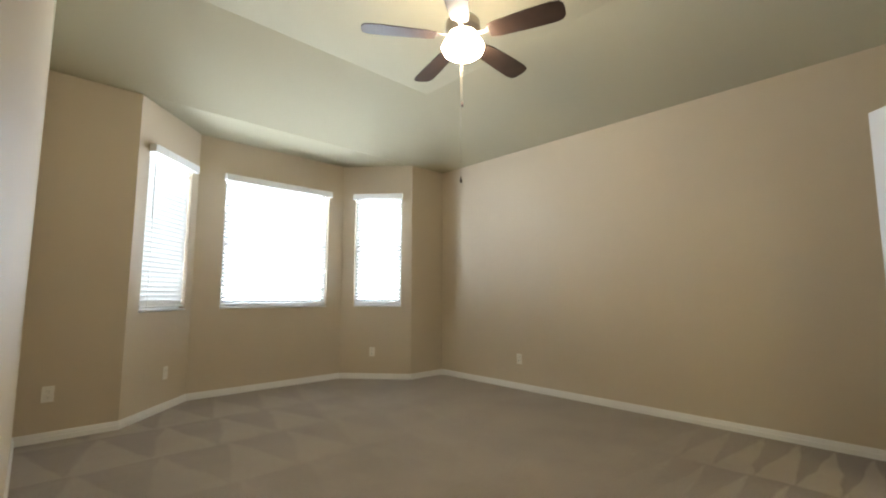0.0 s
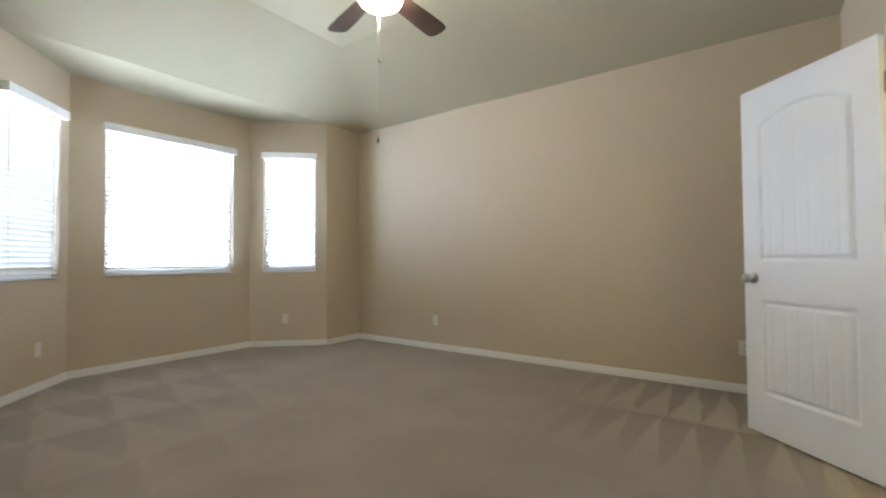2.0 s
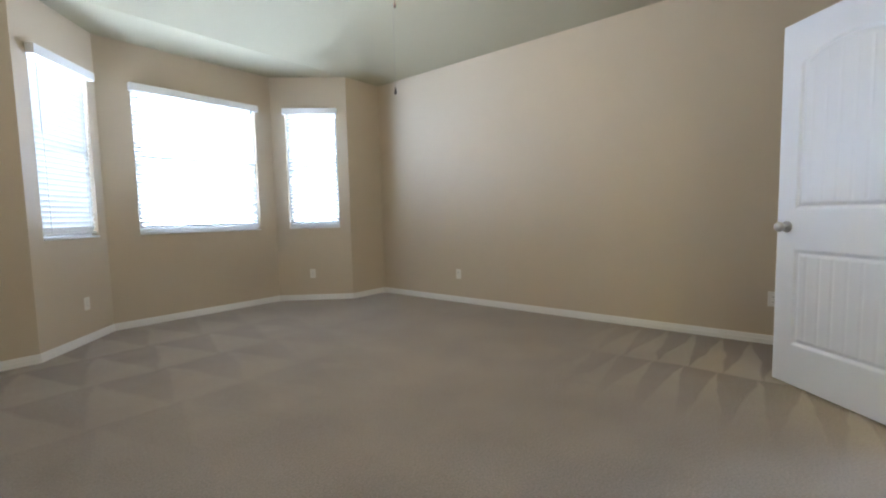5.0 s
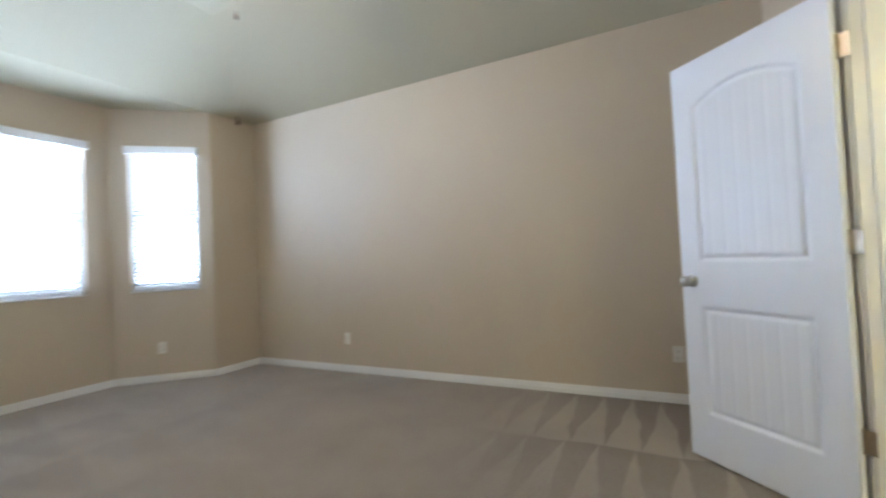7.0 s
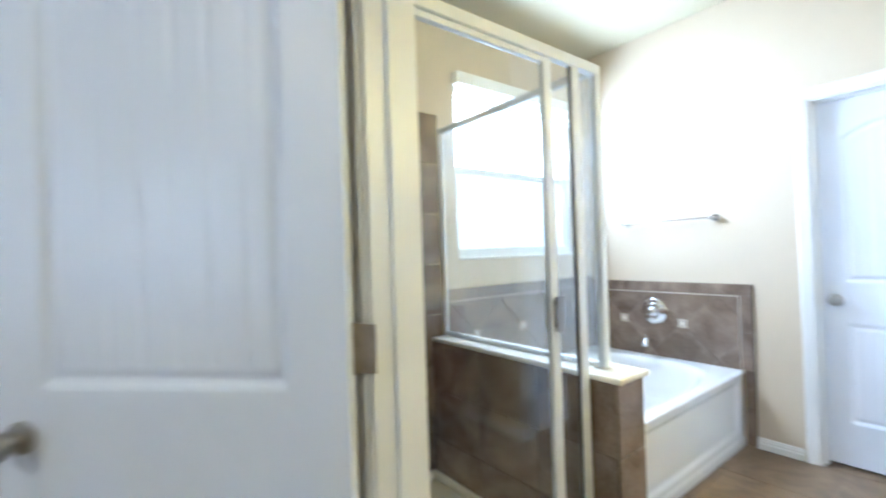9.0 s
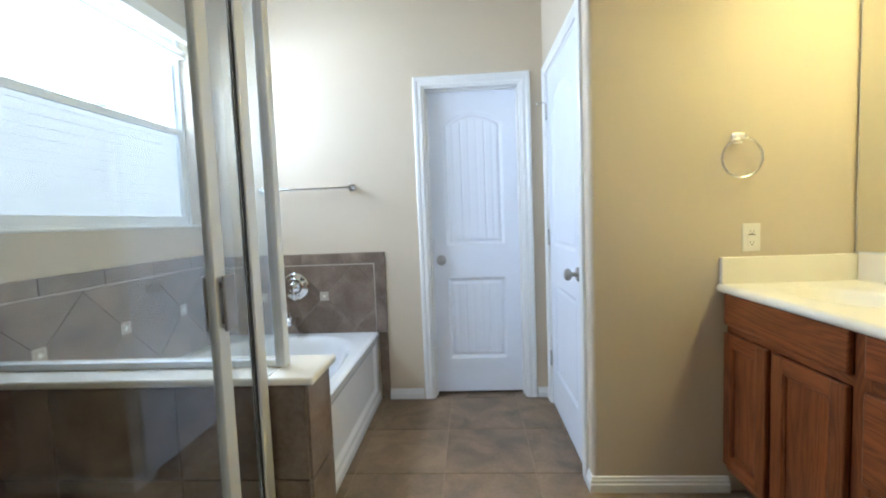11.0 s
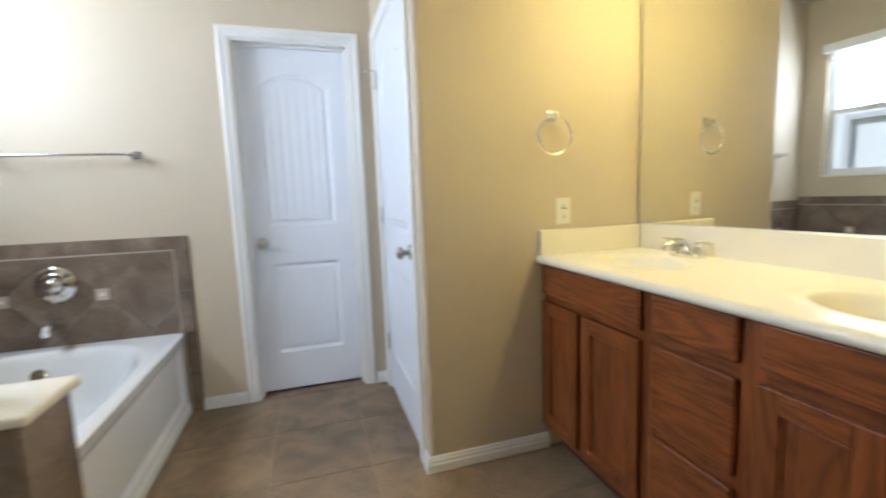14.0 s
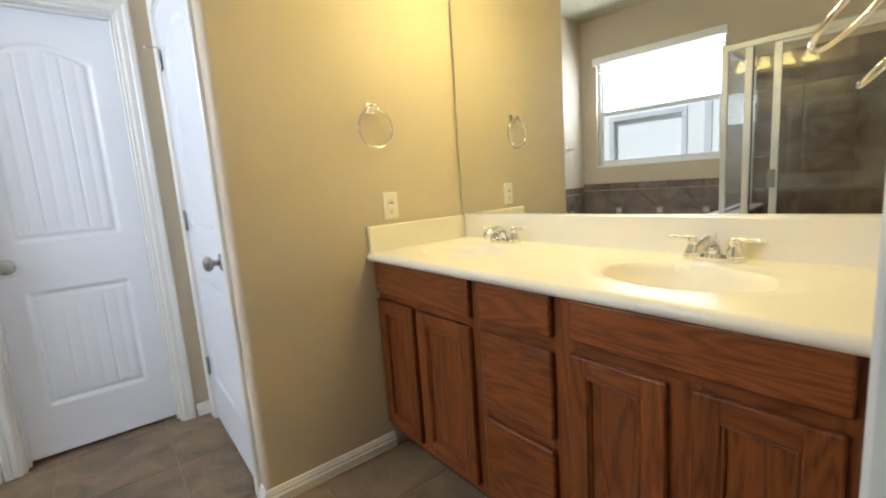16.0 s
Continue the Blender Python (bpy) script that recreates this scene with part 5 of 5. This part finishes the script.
for x in (0.0, 0.60):
    part("wall_plate", boxes((x - 0.022, x + 0.022, 0, 0.008, -0.022, 0.022), bev=0.003), CHROME, t)
    part("post", boxes((x - 0.012, x + 0.012, 0.008, 0.070, -0.012, 0.012), bev=0.004), CHROME, t)
part("bar", tube(bmesh.new(), [(0.012, 0.056, 0), (0.588, 0.056, 0)], 0.0085, 14), CHROME, t)

# ---- outside ----
tagged(part("ground", boxes((-150, 150, -150, 150, -0.5, -0.3)), GRASS), "mown lawn round the house", "lawn", kind="structure")

def neighbour_house(m):
    """A house across the side yard; local x away, y along, z up."""
    t = base("house", m, "pale sided house across the side yard, upper storey added", "house")
    # upper storey added so bright siding, not dark roof, fills the bathroom window
    y0, y1, wz = -8.0, 9.0, 5.6
    a, b, c, d = -0.66, 0.66, 1.62, 2.50
    part("wall", boxes((0, 6, y0, a, 0, wz), (0, 6, b, y1, 0, wz), (0, 6, a, b, 0, c), (0, 6, a, b, d, wz), (0.12, 6, a, b, c, d)), SIDING, t)
    bm = bmesh.new()
    for k in range(31):
        z = 0.12 + k * 0.175
        if z + 0.16 < c or z > d:
            box(bm, -0.012, 0.002, y0, y1, z, z + 0.165)
        else:
            box(bm, -0.012, 0.002, y0, a - 0.10, z, z + 0.165)
            box(bm, -0.012, 0.002, b + 0.10, y1, z, z + 0.165)
    part("siding", bm, SIDING, t)
    part("eave", boxes((-0.45, 0, y0 - 0.3, y1 + 0.3, wz - 0.14, wz + 0.04)), TRIM, t, "white painted eave board")
    bm = bmesh.new()
    ys = (y0 - 0.3, y1 + 0.3)
    rows = [[bm.verts.new((x, y, z)) for x, z in ((-0.5, wz + 0.041), (3.0, wz + 1.5), (6.5, wz + 0.041))] for y in ys]
    for i, j in ((0, 1), (1, 2), (2, 0)):
        bm.faces.new((rows[0][i], rows[0][j], rows[1][j], rows[1][i]))
    bm.faces.new(rows[0]), bm.faces.new(rows[1])
    part("roof", bm, ROOFM, t, "grey shingled roof")
    part("corner_board", boxes((-0.03, 0, 1.05, 1.17, 0.1, wz - 0.14)), GREYTRIM, t)
    w = part("window", boxes((-0.035, 0.02, a - 0.10, a, c - 0.10, d + 0.10), (-0.035, 0.02, b, b + 0.10, c - 0.10, d + 0.10), (-0.035, 0.02, a, b, d, d + 0.10), (-0.035, 0.02, a, b, c - 0.10, c), bev=0.004), GREYTRIM, t, "grey window casing")
    # opaque white pane: the reflected sky is put into its colour
    part("pane", boxes((0.06, 0.07, a, b, c, d)), SLATM, w, "window pane with the sky's reflection painted white")
    return t


neighbour_house(pose(9.0, -3.6, -0.3))

# ---- floor tiles of the bathroom ----
P = 0.43
me = rect_tile(P - 0.005, P - 0.005, 0.008, TILEF, "floor_tile")
sizes = {}
for i in range(-6, 6):
    for j in range(-8, 8):
        x0, y0 = 2.815 + i * P, -1.78 + j * P
        for ax0, ax1, ay0, ay1 in ((BW + 0.002, BE, -2.64, BN), (DX0 + 0.02, DX1 - 0.02, BN, 0.022), (D2X0 + 0.02, D2X1 - 0.02, -3.3, -2.64), (0.7, VX, D3Y0 + 0.02, D3Y1 - 0.02)):
            a, b, c, d = max(x0, ax0), min(x0 + P, ax1), max(y0, ay0), min(y0 + P, ay1)
            if b - a < 0.02 or d - c < 0.02 or (ax1 == BE and (b <= VX and d <= VY)):
                continue
            if ax1 == BE and a < VX and c < VY:
                if b - VX > 0.02 and d <= VY + 0.1:
                    a = VX
                elif d - VY > 0.02 and b > VX + 0.02:
                    pass
                else:
                    c = max(c, VY)
            key = (round(b - a, 3), round(d - c, 3))
            if key not in sizes:
                sizes[key] = rect_tile(key[0] - 0.005, key[1] - 0.005, 0.008, TILEF, "floor_tile")
            o = new("floor_tile", sizes[key])
            o.parent = bath_floor
            o.matrix_basis = Matrix.Translation((a + 0.0025, c + 0.0025, -0.008 + random.uniform(0, 0.0005)))
